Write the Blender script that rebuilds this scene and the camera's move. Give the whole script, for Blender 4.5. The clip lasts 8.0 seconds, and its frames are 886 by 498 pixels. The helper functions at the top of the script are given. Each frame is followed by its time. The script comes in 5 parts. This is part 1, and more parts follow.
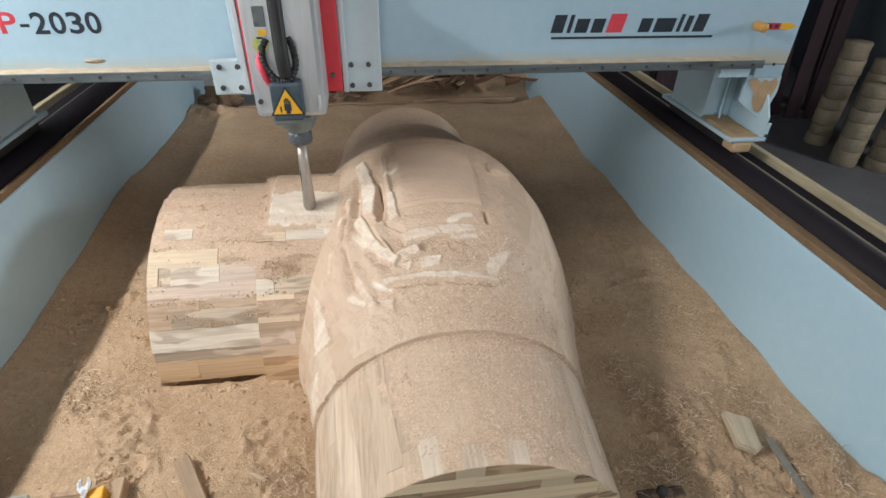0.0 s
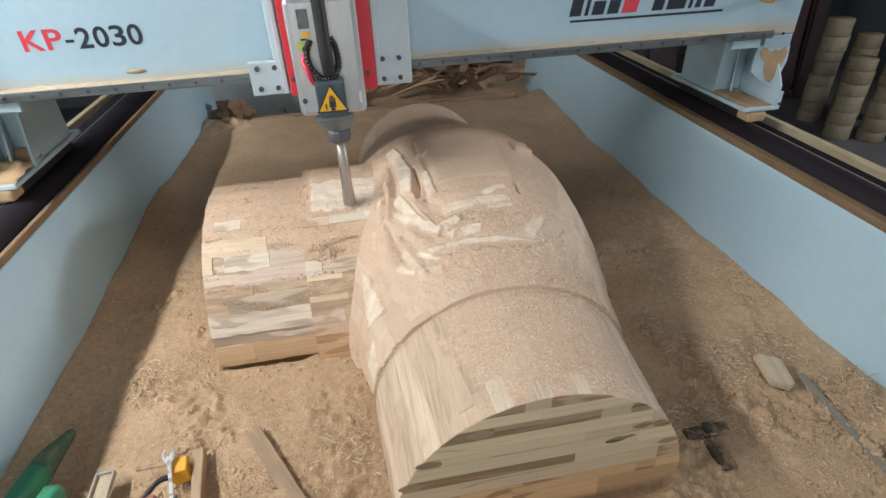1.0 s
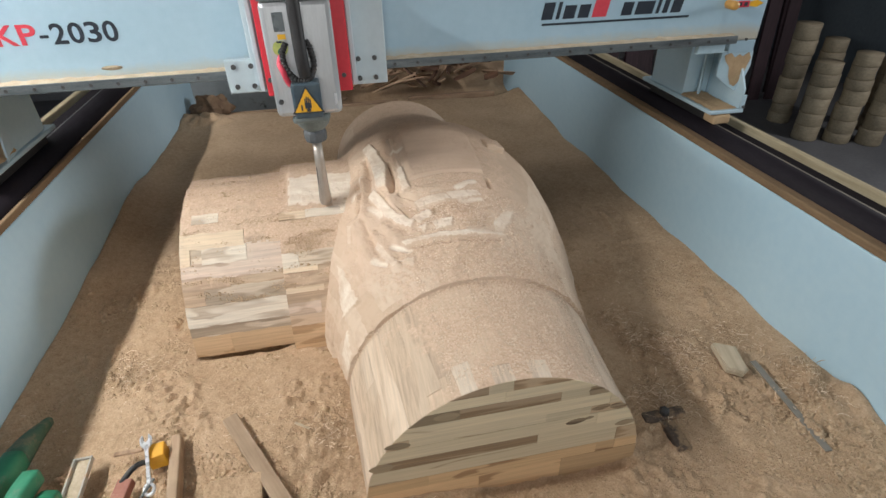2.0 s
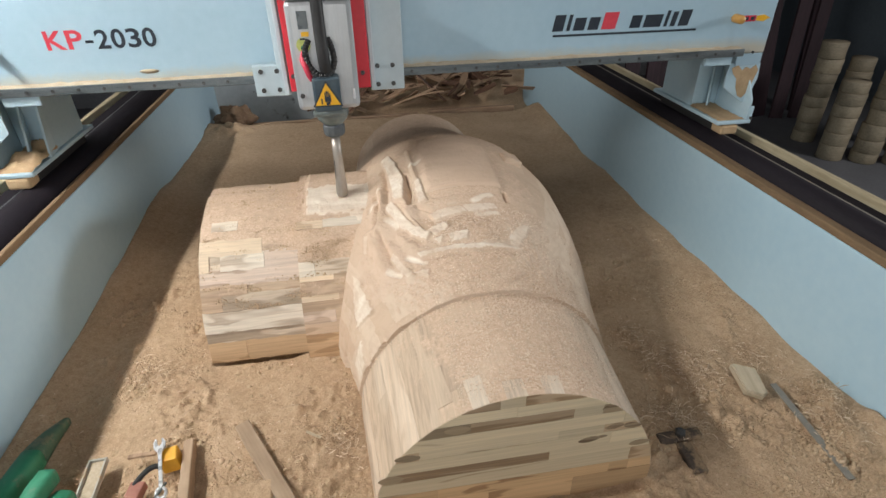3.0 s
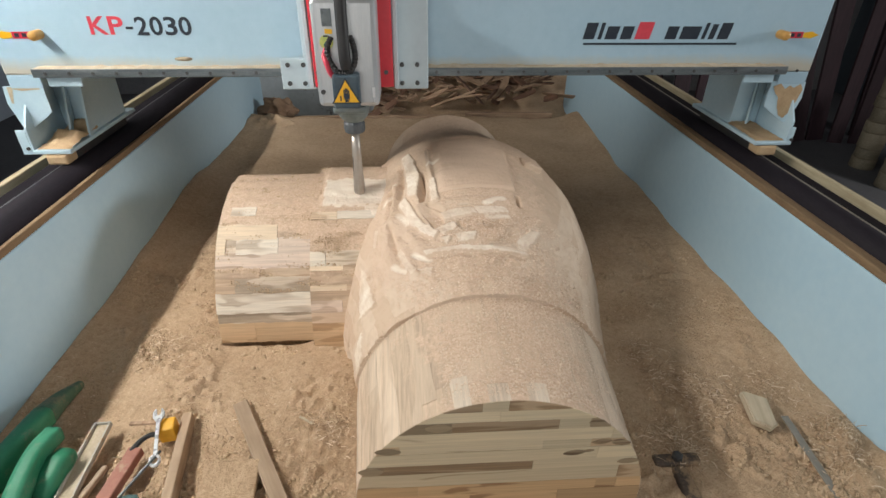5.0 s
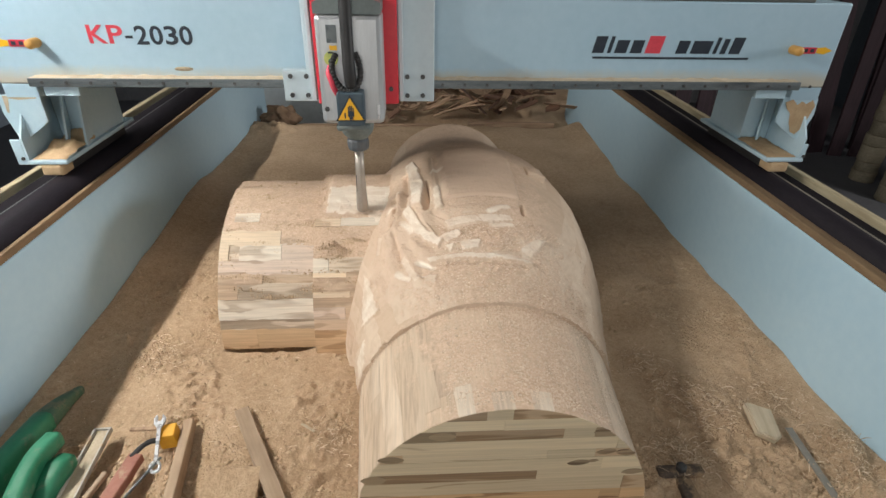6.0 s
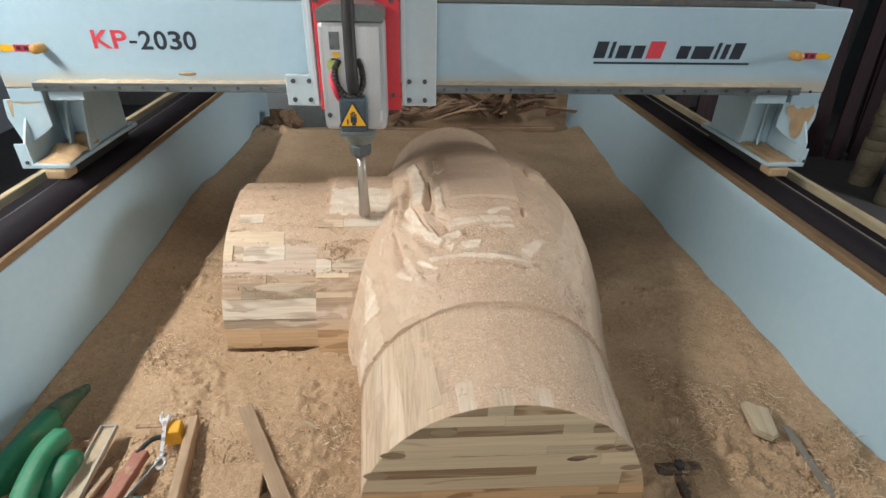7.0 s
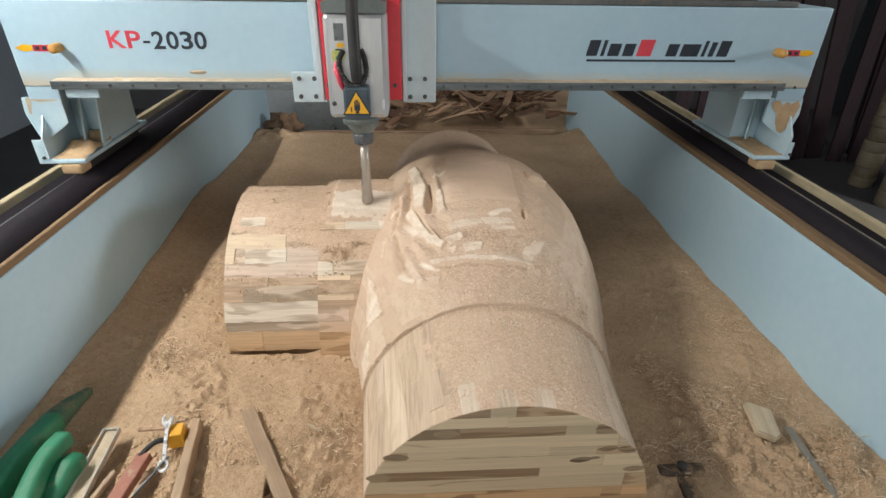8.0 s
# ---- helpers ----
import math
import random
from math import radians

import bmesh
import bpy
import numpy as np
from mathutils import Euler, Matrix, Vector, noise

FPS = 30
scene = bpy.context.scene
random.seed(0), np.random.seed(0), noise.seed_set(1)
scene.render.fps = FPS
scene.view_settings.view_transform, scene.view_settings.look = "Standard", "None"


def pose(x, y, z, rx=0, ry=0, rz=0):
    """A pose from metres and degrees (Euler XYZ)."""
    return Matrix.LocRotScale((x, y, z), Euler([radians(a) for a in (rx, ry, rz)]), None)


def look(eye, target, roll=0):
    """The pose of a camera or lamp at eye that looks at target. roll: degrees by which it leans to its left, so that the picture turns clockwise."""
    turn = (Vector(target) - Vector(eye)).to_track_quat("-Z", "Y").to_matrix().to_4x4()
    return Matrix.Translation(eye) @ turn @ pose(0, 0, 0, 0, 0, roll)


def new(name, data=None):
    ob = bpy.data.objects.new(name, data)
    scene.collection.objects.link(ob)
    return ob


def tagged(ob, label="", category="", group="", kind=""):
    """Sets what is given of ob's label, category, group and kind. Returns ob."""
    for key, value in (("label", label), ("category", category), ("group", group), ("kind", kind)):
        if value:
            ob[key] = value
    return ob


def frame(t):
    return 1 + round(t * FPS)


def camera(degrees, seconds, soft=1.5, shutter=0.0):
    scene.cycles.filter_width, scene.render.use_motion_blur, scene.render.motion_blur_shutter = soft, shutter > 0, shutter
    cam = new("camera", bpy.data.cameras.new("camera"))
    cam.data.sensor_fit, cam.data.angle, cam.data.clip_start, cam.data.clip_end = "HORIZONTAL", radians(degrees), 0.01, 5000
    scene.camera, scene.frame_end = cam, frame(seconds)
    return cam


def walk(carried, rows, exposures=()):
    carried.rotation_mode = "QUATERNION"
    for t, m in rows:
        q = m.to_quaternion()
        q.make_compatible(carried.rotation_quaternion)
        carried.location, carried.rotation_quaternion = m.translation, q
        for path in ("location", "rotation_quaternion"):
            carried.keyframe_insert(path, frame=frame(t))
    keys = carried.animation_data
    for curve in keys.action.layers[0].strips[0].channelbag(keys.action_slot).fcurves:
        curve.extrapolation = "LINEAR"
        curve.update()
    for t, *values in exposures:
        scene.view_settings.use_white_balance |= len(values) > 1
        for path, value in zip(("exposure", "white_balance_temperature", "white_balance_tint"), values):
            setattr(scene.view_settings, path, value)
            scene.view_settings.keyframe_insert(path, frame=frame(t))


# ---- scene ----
cam = camera(80.1, 8.0, 1.5, 0.3)


def aim(x, y, z, yaw, pitch, roll):
    """A camera pose from its place, its turn to the left of +y, its pitch up and its lean."""
    a, b = radians(yaw), radians(pitch)
    eye = Vector((x, y, z))
    return look(eye, eye + Vector((-math.sin(a) * math.cos(b), math.cos(a) * math.cos(b), math.sin(b))), roll)


walk(cam, [
    (0.0, aim(-0.032, -1.463, 1.094, -8.62, -34.15, 1.29)),
    (0.5, aim(-0.087, -1.519, 1.097, -8.76, -33.31, -0.93)),
    (1.0, aim(-0.158, -1.569, 1.054, -8.94, -32.93, -2.59)),
    (1.5, aim(-0.144, -1.593, 1.069, -9.55, -33.30, -2.89)),
    (1.7, aim(-0.138, -1.609, 1.070, -11.15, -33.31, -1.27)),
    (2.8, aim(-0.140, -1.630, 1.073, -10.01, -32.28, -0.64)),
    (3.0, aim(-0.135, -1.625, 1.071, -8.97, -31.85, -1.05)),
    (3.5, aim(-0.094, -1.604, 1.066, -11.52, -31.42, 0.50)),
    (4.0, aim(-0.056, -1.617, 1.047, -6.85, -31.88, 2.80)),
    (4.5, aim(-0.049, -1.642, 1.054, -5.05, -31.87, 1.53)),
    (5.0, aim(-0.050, -1.643, 1.061, -3.88, -31.38, 0.67)),
    (5.2, aim(-0.054, -1.636, 1.056, -4.20, -31.20, 0.95)),
    (6.5, aim(-0.063, -1.655, 1.058, -3.80, -30.02, 1.36)),
    (7.0, aim(-0.065, -1.667, 1.058, -3.84, -29.90, 1.25)),
    (7.5, aim(-0.067, -1.671, 1.058, -3.84, -29.67, 1.04)),
    (8.0, aim(-0.069, -1.670, 1.057, -3.82, -29.58, 1.03)),
], exposures=((0.0, 0.05, 6120, 9), (1.5, 0.04, 6180, 9), (3.5, 0.02, 6290, 9), (5.0, 0.0, 6360, 9), (8.0, 0.0, 6430, 9)))

# ---- light: tube over the machine, added fill tubes, daylight in added unseen openings ----
world = bpy.data.worlds.new("world")
scene.world = world
world.use_nodes = True
sky = world.node_tree.nodes.new("ShaderNodeTexSky")
sky.sky_type, sky.sun_disc = "NISHITA", False
sky.sun_elevation, sky.sun_rotation = radians(40), radians(120)
world.node_tree.links.new(sky.outputs[0], world.node_tree.nodes["Background"].inputs[0])
world.node_tree.nodes["Background"].inputs[1].default_value = 0.06


def area_lamp(name, m, sx, sy, watts, colour):
    data = bpy.data.lights.new(name, "AREA")
    data.shape, data.size, data.size_y, data.energy, data.color = "RECTANGLE", sx, sy, watts, colour
    ob = new(name, data)
    ob.matrix_world = m
    return ob


area_lamp("unseen_tube_light", pose(-1.741, -0.72, 1.734, 0, -44, 0), 0.07, 1.3, 51, (1.0, 0.96, 0.89))
# weak overhead fill, added unseen under the roof to lift the shaded side
area_lamp("unseen_tube_light", pose(0.9, -0.8, 2.75, 0, 6, 0), 0.10, 1.2, 9.0, (1.0, 0.95, 0.88))
# unseen rear tube, added to brighten the dome's back and far drum
area_lamp("unseen_tube_light", pose(-1.741, 1.25, 1.734, 0, -44, 0), 0.07, 1.2, 5.5, (1.0, 0.96, 0.89))
# light from the right, set in an unseen window opening added for it
area_lamp("unseen_window_light", pose(5.55, -1.0, 1.75, 0, 78, 0), 0.9, 1.5, 120, (1.0, 0.97, 0.93))
# front fill added behind the camera, in a doorway that is never seen
area_lamp("unseen_doorway_fill", look((-0.5, -4.5, 1.1), (0.0, 0.0, 0.3)), 3.0, 2.2, 41, (1.0, 0.95, 0.88))


# ---- materials ----
def nodes_of(name):
    m = bpy.data.materials.new(name)
    m.use_nodes = True
    nt = m.node_tree
    return m, nt, nt.nodes["Principled BSDF"], nt.nodes.new("ShaderNodeTexCoord")


def noise_node(nt, vec, scale, detail=4.0, rough=0.6, bend=0.0):
    n = nt.nodes.new("ShaderNodeTexNoise")
    n.inputs["Distortion"].default_value = bend
    n.inputs["Scale"].default_value, n.inputs["Detail"].default_value, n.inputs["Roughness"].default_value = scale, detail, rough
    if vec is not None:
        nt.links.new(vec, n.inputs["Vector"])
    return n.outputs["Fac"]


def stretch(nt, vec, s):
    n = nt.nodes.new("ShaderNodeMapping")
    n.inputs["Scale"].default_value = s
    nt.links.new(vec, n.inputs["Vector"])
    return n.outputs["Vector"]


def ramp(nt, fac, stops, mode="LINEAR"):
    n = nt.nodes.new("ShaderNodeValToRGB")
    n.color_ramp.interpolation = mode
    el = n.color_ramp.elements
    while len(el) < len(stops):
        el.new(0.5)
    for e, (p, c) in zip(el, stops):
        e.position, e.color = p, (*c, 1) if len(c) == 3 else c
    nt.links.new(fac, n.inputs["Fac"])
    return n.outputs["Color"]


def mix(nt, fac, a, b, kind="MIX"):
    n = nt.nodes.new("ShaderNodeMix")
    n.data_type, n.blend_type = "RGBA", kind
    for sock, v in ((n.inputs[0], fac), (n.inputs[6], a), (n.inputs[7], b)):
        if isinstance(v, (int, float)):
            sock.default_value = v
        elif isinstance(v, tuple):
            sock.default_value = (*v, 1)
        else:
            nt.links.new(v, sock)
    return n.outputs[2]


def calc(nt, op, a, b=0.0, c=0.0):
    n = nt.nodes.new("ShaderNodeMath")
    n.operation = op
    for sock, v in zip(n.inputs, (a, b, c)):
        if isinstance(v, (int, float)):
            sock.default_value = v
        else:
            nt.links.new(v, sock)
    return n.outputs[0]


def bump(nt, bsdf, height, strength, dist=0.004):
    n = nt.nodes.new("ShaderNodeBump")
    n.inputs["Strength"].default_value, n.inputs["Distance"].default_value = strength, dist
    nt.links.new(height, n.inputs["Height"])
    nt.links.new(n.outputs[0], bsdf.inputs["Normal"])


def surface(name, c1, c2, scale=8.0, rough=0.6, metal=0.0, relief=0.15, fine=90.0, streak=(1, 1, 1), wear=None, spread=(0.35, 0.68)):
    """Two colours mixed at a large and a fine scale, uneven gloss and slight relief; wear: a third colour in patches."""
    m, nt, b, tc = nodes_of(name)
    v = stretch(nt, tc.outputs["Object"], streak)
    big, small = noise_node(nt, v, scale), noise_node(nt, v, fine, 3)
    f = calc(nt, "ADD", calc(nt, "MULTIPLY", big, 0.65), calc(nt, "MULTIPLY", small, 0.35))
    col = ramp(nt, f, [(spread[0], c1), (spread[1], c2)])
    if wear:
        w = ramp(nt, noise_node(nt, tc.outputs["Object"], wear[1], 6, 0.7), [(wear[2], (0, 0, 0)), (min(wear[2] + 0.1, 1), (1, 1, 1))])
        col = mix(nt, w, col, wear[0])
    nt.links.new(col, b.inputs["Base Color"])
    r = ramp(nt, big, [(0.3, (max(rough - 0.1, 0.05),) * 3), (0.7, (min(rough + 0.1, 1.0),) * 3)])
    nt.links.new(r, b.inputs["Roughness"])
    b.inputs["Metallic"].default_value = metal
    bump(nt, b, f, relief)
    return m


def dust_over(nt, tc, tone, more=0.0):
    """Sawdust lying on what faces up, in drifts and grains over a tone. Returns the colour and the grains' height."""
    up = nt.nodes.new("ShaderNodeSeparateXYZ")
    geo = nt.nodes.new("ShaderNodeNewGeometry")
    nt.links.new(geo.outputs["Normal"], up.inputs[0])
    v = tc.outputs["Object"]
    drift, mid, grit = noise_node(nt, v, 6, 5, 0.68), noise_node(nt, v, 48, 4, 0.7), noise_node(nt, v, 190, 3, 0.65)
    lying = calc(nt, "ADD", calc(nt, "MULTIPLY", up.outputs[2], 0.55), calc(nt, "ADD", calc(nt, "MULTIPLY", drift, 0.62), calc(nt, "ADD", calc(nt, "MULTIPLY", mid, 0.24), more)))
    cover = ramp(nt, lying, [(0.90, (0, 0, 0)), (1.06, (0.9, 0.9, 0.9))])
    grain_mix = calc(nt, "ADD", calc(nt, "MULTIPLY", mid, 0.4), calc(nt, "MULTIPLY", grit, 0.6))
    speck = ramp(nt, grain_mix, [(0.32, (0.42, 0.293, 0.200)), (0.45, (0.58, 0.420, 0.297)), (0.56, (0.65, 0.482, 0.353)), (0.70, (0.78, 0.617, 0.48))])
    return mix(nt, cover, tone, speck), calc(nt, "MULTIPLY", grain_mix, cover)


def board_wood(name, pale, heart, share, along="x", more=-0.06):
    """A sawn face of one board in the blank: streaked wood with heartwood where share is low, dusted where it faces up."""
    m, nt, b, tc = nodes_of(name)
    info = nt.nodes.new("ShaderNodeObjectInfo")
    shift = nt.nodes.new("ShaderNodeVectorMath")
    shift.operation = "MULTIPLY_ADD"
    nt.links.new(info.outputs["Random"], shift.inputs[0])
    shift.inputs[1].default_value = (9.0, 4.0, 7.0)
    nt.links.new(tc.outputs["Object"], shift.inputs[2])
    long_way, fine_way = {"x": ((3, 9, 16), (4, 70, 120)), "y": ((14, 2.2, 8), (110, 3, 60))}[along]
    wave = noise_node(nt, stretch(nt, shift.outputs[0], long_way), 1.5, 2, 0.5, 0.8)
    line = noise_node(nt, stretch(nt, shift.outputs[0], fine_way), 1.6, 4, 0.65)
    f = ramp(nt, calc(nt, "ADD", wave, calc(nt, "MULTIPLY", line, 0.12)), [(share - 0.03, (0, 0, 0)), (share + 0.02, (0.9, 0.9, 0.9))])
    tone = mix(nt, f, ramp(nt, line, [(0.32, tuple(k * 0.80 for k in pale)), (0.62, pale)]), ramp(nt, line, [(0.32, tuple(k * 0.68 for k in heart)), (0.62, heart)]))
    tint = nt.nodes.new("ShaderNodeHueSaturation")
    nt.links.new(calc(nt, "ADD", calc(nt, "MULTIPLY", info.outputs["Random"], 0.2), 0.9), tint.inputs["Value"])
    nt.links.new(tone, tint.inputs["Color"])
    dusted, grit = dust_over(nt, tc, tint.outputs[0], more)
    nt.links.new(dusted, b.inputs["Base Color"])
    b.inputs["Roughness"].default_value = 0.75
    bump(nt, b, calc(nt, "ADD", grit, calc(nt, "MULTIPLY", line, 0.25)), 0.5, 0.005)
    return m


def laminate(name):
    """Glued-up blank: layers in z, boards along x, each of its own tone, grain along x, sawdust lying on what faces up."""
    m, nt, b, tc = nodes_of(name)
    p = nt.nodes.new("ShaderNodeSeparateXYZ")
    nt.links.new(tc.outputs["Object"], p.inputs[0])
    wob = calc(nt, "MULTIPLY", calc(nt, "SUBTRACT", noise_node(nt, tc.outputs["Object"], 2.5, 2), 0.5), 0.003)
    layer = calc(nt, "FLOOR", calc(nt, "DIVIDE", calc(nt, "ADD", p.outputs[2], wob), 0.043))
    jit = nt.nodes.new("ShaderNodeTexWhiteNoise")
    jit.noise_dimensions = "1D"
    nt.links.new(layer, jit.inputs["W"])
    yb = calc(nt, "FLOOR", calc(nt, "ADD", calc(nt, "DIVIDE", p.outputs[1], 0.26), calc(nt, "MULTIPLY", jit.outputs["Value"], 7)))
    xb = calc(nt, "FLOOR", calc(nt, "ADD", calc(nt, "DIVIDE", p.outputs[0], 0.21), calc(nt, "MULTIPLY", calc(nt, "ADD", yb, jit.outputs["Value"]), 3.37)))
    cell = nt.nodes.new("ShaderNodeCombineXYZ")
    for k, o in enumerate((xb, yb, layer)):
        nt.links.new(o, cell.inputs[k])
    rnd = nt.nodes.new("ShaderNodeTexWhiteNoise")
    nt.links.new(cell.outputs[0], rnd.inputs["Vector"])
    tone = ramp(nt, rnd.outputs["Value"], [(0.0, (0.54, 0.38, 0.265)), (0.2, (0.65, 0.505, 0.375)), (0.36, (0.52, 0.38, 0.27)), (0.5, (0.71, 0.585, 0.46)), (0.64, (0.56, 0.41, 0.29)), (0.78, (0.60, 0.45, 0.33)), (0.9, (0.70, 0.57, 0.44))], "CONSTANT")
    tone = mix(nt, 0.55, tone, (0.60, 0.455, 0.335))
    shift = nt.nodes.new("ShaderNodeVectorMath")
    shift.operation = "ADD"
    nt.links.new(tc.outputs["Object"], shift.inputs[0])
    nt.links.new(rnd.outputs["Color"], shift.inputs[1])
    grain = noise_node(nt, stretch(nt, shift.outputs[0], (2, 12, 24)), 2.0, 6, 0.6)
    tone = mix(nt, ramp(nt, grain, [(0.48, (0, 0, 0)), (0.70, (0.55, 0.55, 0.55))]), tone, (0.49, 0.35, 0.24))
    dusted, grit = dust_over(nt, tc, tone, 0.06)
    cut = nt.nodes.new("ShaderNodeAttribute")
    cut.attribute_name = "fresh"
    bare = nt.nodes.new("ShaderNodeAttribute")
    bare.attribute_name = "bare"
    smooth_tone = mix(nt, ramp(nt, grain, [(0.4, (0, 0, 0)), (0.7, (0.7, 0.7, 0.7))]), (0.65, 0.488, 0.363), (0.55, 0.397, 0.281))
    edge = calc(nt, "ADD", cut.outputs["Fac"], calc(nt, "MULTIPLY", calc(nt, "SUBTRACT", noise_node(nt, tc.outputs["Object"], 45, 4, 0.7), 0.5), 0.9))
    new_wood = ramp(nt, edge, [(0.30, (0, 0, 0)), (0.92, (1, 1, 1))])
    pale = ramp(nt, grain, [(0.35, (0.83, 0.74, 0.63)), (0.65, (0.67, 0.54, 0.42))])
    nt.links.new(mix(nt, new_wood, mix(nt, bare.outputs["Fac"], dusted, smooth_tone), pale), b.inputs["Base Color"])
    b.inputs["Roughness"].default_value = 0.75
    bump(nt, b, calc(nt, "ADD", grit, calc(nt, "MULTIPLY", grain, 0.3)), 0.6, 0.006)
    return m


def end_wood(name, pale, heart, share):
    """A sawn board's side: pale wood with wavy heartwood streaks and fine lines along x."""
    m, nt, b, tc = nodes_of(name)
    info = nt.nodes.new("ShaderNodeObjectInfo")
    shift = nt.nodes.new("ShaderNodeVectorMath")
    shift.operation = "MULTIPLY_ADD"
    nt.links.new(info.outputs["Random"], shift.inputs[0])
    shift.inputs[1].default_value = (9.0, 4.0, 7.0)
    nt.links.new(tc.outputs["Object"], shift.inputs[2])
    wave = noise_node(nt, stretch(nt, shift.outputs[0], (2.2, 6, 17)), 1.5, 2, 0.5, 0.7)
    line = noise_node(nt, stretch(nt, shift.outputs[0], (3, 60, 130)), 1.6, 4, 0.6)
    f = ramp(nt, calc(nt, "ADD", wave, calc(nt, "MULTIPLY", line, 0.10)), [(share - 0.02, (0, 0, 0)), (share + 0.015, (1, 1, 1))])
    tone = ramp(nt, line, [(0.3, tuple(k * 0.82 for k in pale)), (0.65, pale)])
    dark = ramp(nt, line, [(0.3, tuple(k * 0.7 for k in heart)), (0.65, heart)])
    tint = nt.nodes.new("ShaderNodeHueSaturation")
    nt.links.new(calc(nt, "ADD", calc(nt, "MULTIPLY", info.outputs["Random"], 0.34), 0.80), tint.inputs["Value"])
    nt.links.new(mix(nt, f, tone, dark), tint.inputs["Color"])
    nt.links.new(tint.outputs[0], b.inputs["Base Color"])
    b.inputs["Roughness"].default_value = 0.72
    bump(nt, b, line, 0.2, 0.002)
    return m


def sawdust_material(name):
    m, nt, b, tc = nodes_of(name)
    v = tc.outputs["Object"]
    big, mid, small = noise_node(nt, v, 2.2, 4), noise_node(nt, v, 55, 5, 0.7), noise_node(nt, v, 210, 3, 0.7)
    f = calc(nt, "ADD", calc(nt, "ADD", calc(nt, "MULTIPLY", big, 0.35), calc(nt, "MULTIPLY", mid, 0.3)), calc(nt, "MULTIPLY", small, 0.35))
    nt.links.new(ramp(nt, f, [(0.36, (0.325, 0.218, 0.128)), (0.5, (0.52, 0.366, 0.234)), (0.64, (0.665, 0.493, 0.338))]), b.inputs["Base Color"])
    b.inputs["Roughness"].default_value = 0.95
    bump(nt, b, calc(nt, "ADD", calc(nt, "MULTIPLY", mid, 0.8), calc(nt, "MULTIPLY", small, 0.6)), 0.7, 0.009)
    return m


def wood(name, c1, c2, along="y", scale=3.0, band=(0.35, 0.68), bend=0.0):
    s = {"x": (1.5, 22, 22), "y": (22, 1.5, 22), "z": (22, 22, 1.5)}[along]
    m, nt, b, tc = nodes_of(name)
    info = nt.nodes.new("ShaderNodeObjectInfo")
    shift = nt.nodes.new("ShaderNodeVectorMath")
    shift.operation = "ADD"
    nt.links.new(tc.outputs["Object"], shift.inputs[0])
    nt.links.new(info.outputs["Random"], shift.inputs[1])
    g = noise_node(nt, stretch(nt, shift.outputs[0], s), scale, 6, 0.62, bend)
    st = noise_node(nt, shift.outputs[0], 9, 4)
    col = ramp(nt, g, [(band[0], c1), (band[1], c2)])
    col = mix(nt, ramp(nt, st, [(0.45, (0, 0, 0)), (0.8, (0.5, 0.5, 0.5))]), col, tuple(k * 0.62 for k in c1))
    tint = nt.nodes.new("ShaderNodeHueSaturation")
    nt.links.new(calc(nt, "ADD", calc(nt, "MULTIPLY", info.outputs["Random"], 0.4), 0.8), tint.inputs["Value"])
    nt.links.new(col, tint.inputs["Color"])
    nt.links.new(tint.outputs[0], b.inputs["Base Color"])
    b.inputs["Roughness"].default_value = 0.7
    bump(nt, b, g, 0.25, 0.003)
    return m


PAINT = surface("pale_blue_paint", (0.45, 0.65, 0.785), (0.52, 0.71, 0.83), 2.5, 0.46, 0, 0.012, 40, wear=((0.50, 0.60, 0.62), 4.5, 0.68))
GANTRY = surface("white_powder_coat", (0.37, 0.53, 0.645), (0.435, 0.595, 0.705), 2.0, 0.42, 0, 0.008, 40, wear=((0.50, 0.55, 0.56), 6, 0.70))
UPRIGHTPAINT = surface("grey_white_plate_paint", (0.46, 0.55, 0.60), (0.54, 0.63, 0.68), 3, 0.45, 0, 0.02, 60, wear=((0.42, 0.40, 0.36), 11, 0.69))
BRACKET = surface("bracket_paint", (0.43, 0.60, 0.70), (0.53, 0.68, 0.77), 7, 0.45, 0, 0.08, 80, wear=((0.52, 0.44, 0.33), 12, 0.66))


def stained_beam():
    """The beam's coat with sawdust clinging to it in an uneven band over the rail and at the top edge."""
    m = GANTRY.copy()
    m.name = "beam_coat"
    nt = m.node_tree
    b = nt.nodes["Principled BSDF"]
    base = b.inputs["Base Color"].links[0].from_socket
    tc = nt.nodes.new("ShaderNodeTexCoord")
    p = nt.nodes.new("ShaderNodeSeparateXYZ")
    nt.links.new(tc.outputs["Object"], p.inputs[0])
    n = calc(nt, "ADD", calc(nt, "MULTIPLY", noise_node(nt, tc.outputs["Object"], 5, 5, 0.7), 0.05), calc(nt, "MULTIPLY", noise_node(nt, tc.outputs["Object"], 90, 3, 0.7), 0.018))
    low = calc(nt, "SUBTRACT", calc(nt, "ADD", n, 0.7075), p.outputs[2])
    f = ramp(nt, calc(nt, "MULTIPLY", low, 18.0), [(0.08, (0, 0, 0)), (0.75, (0.8, 0.8, 0.8))])
    nt.links.new(mix(nt, f, base, (0.50, 0.44, 0.33)), b.inputs["Base Color"])
    return m


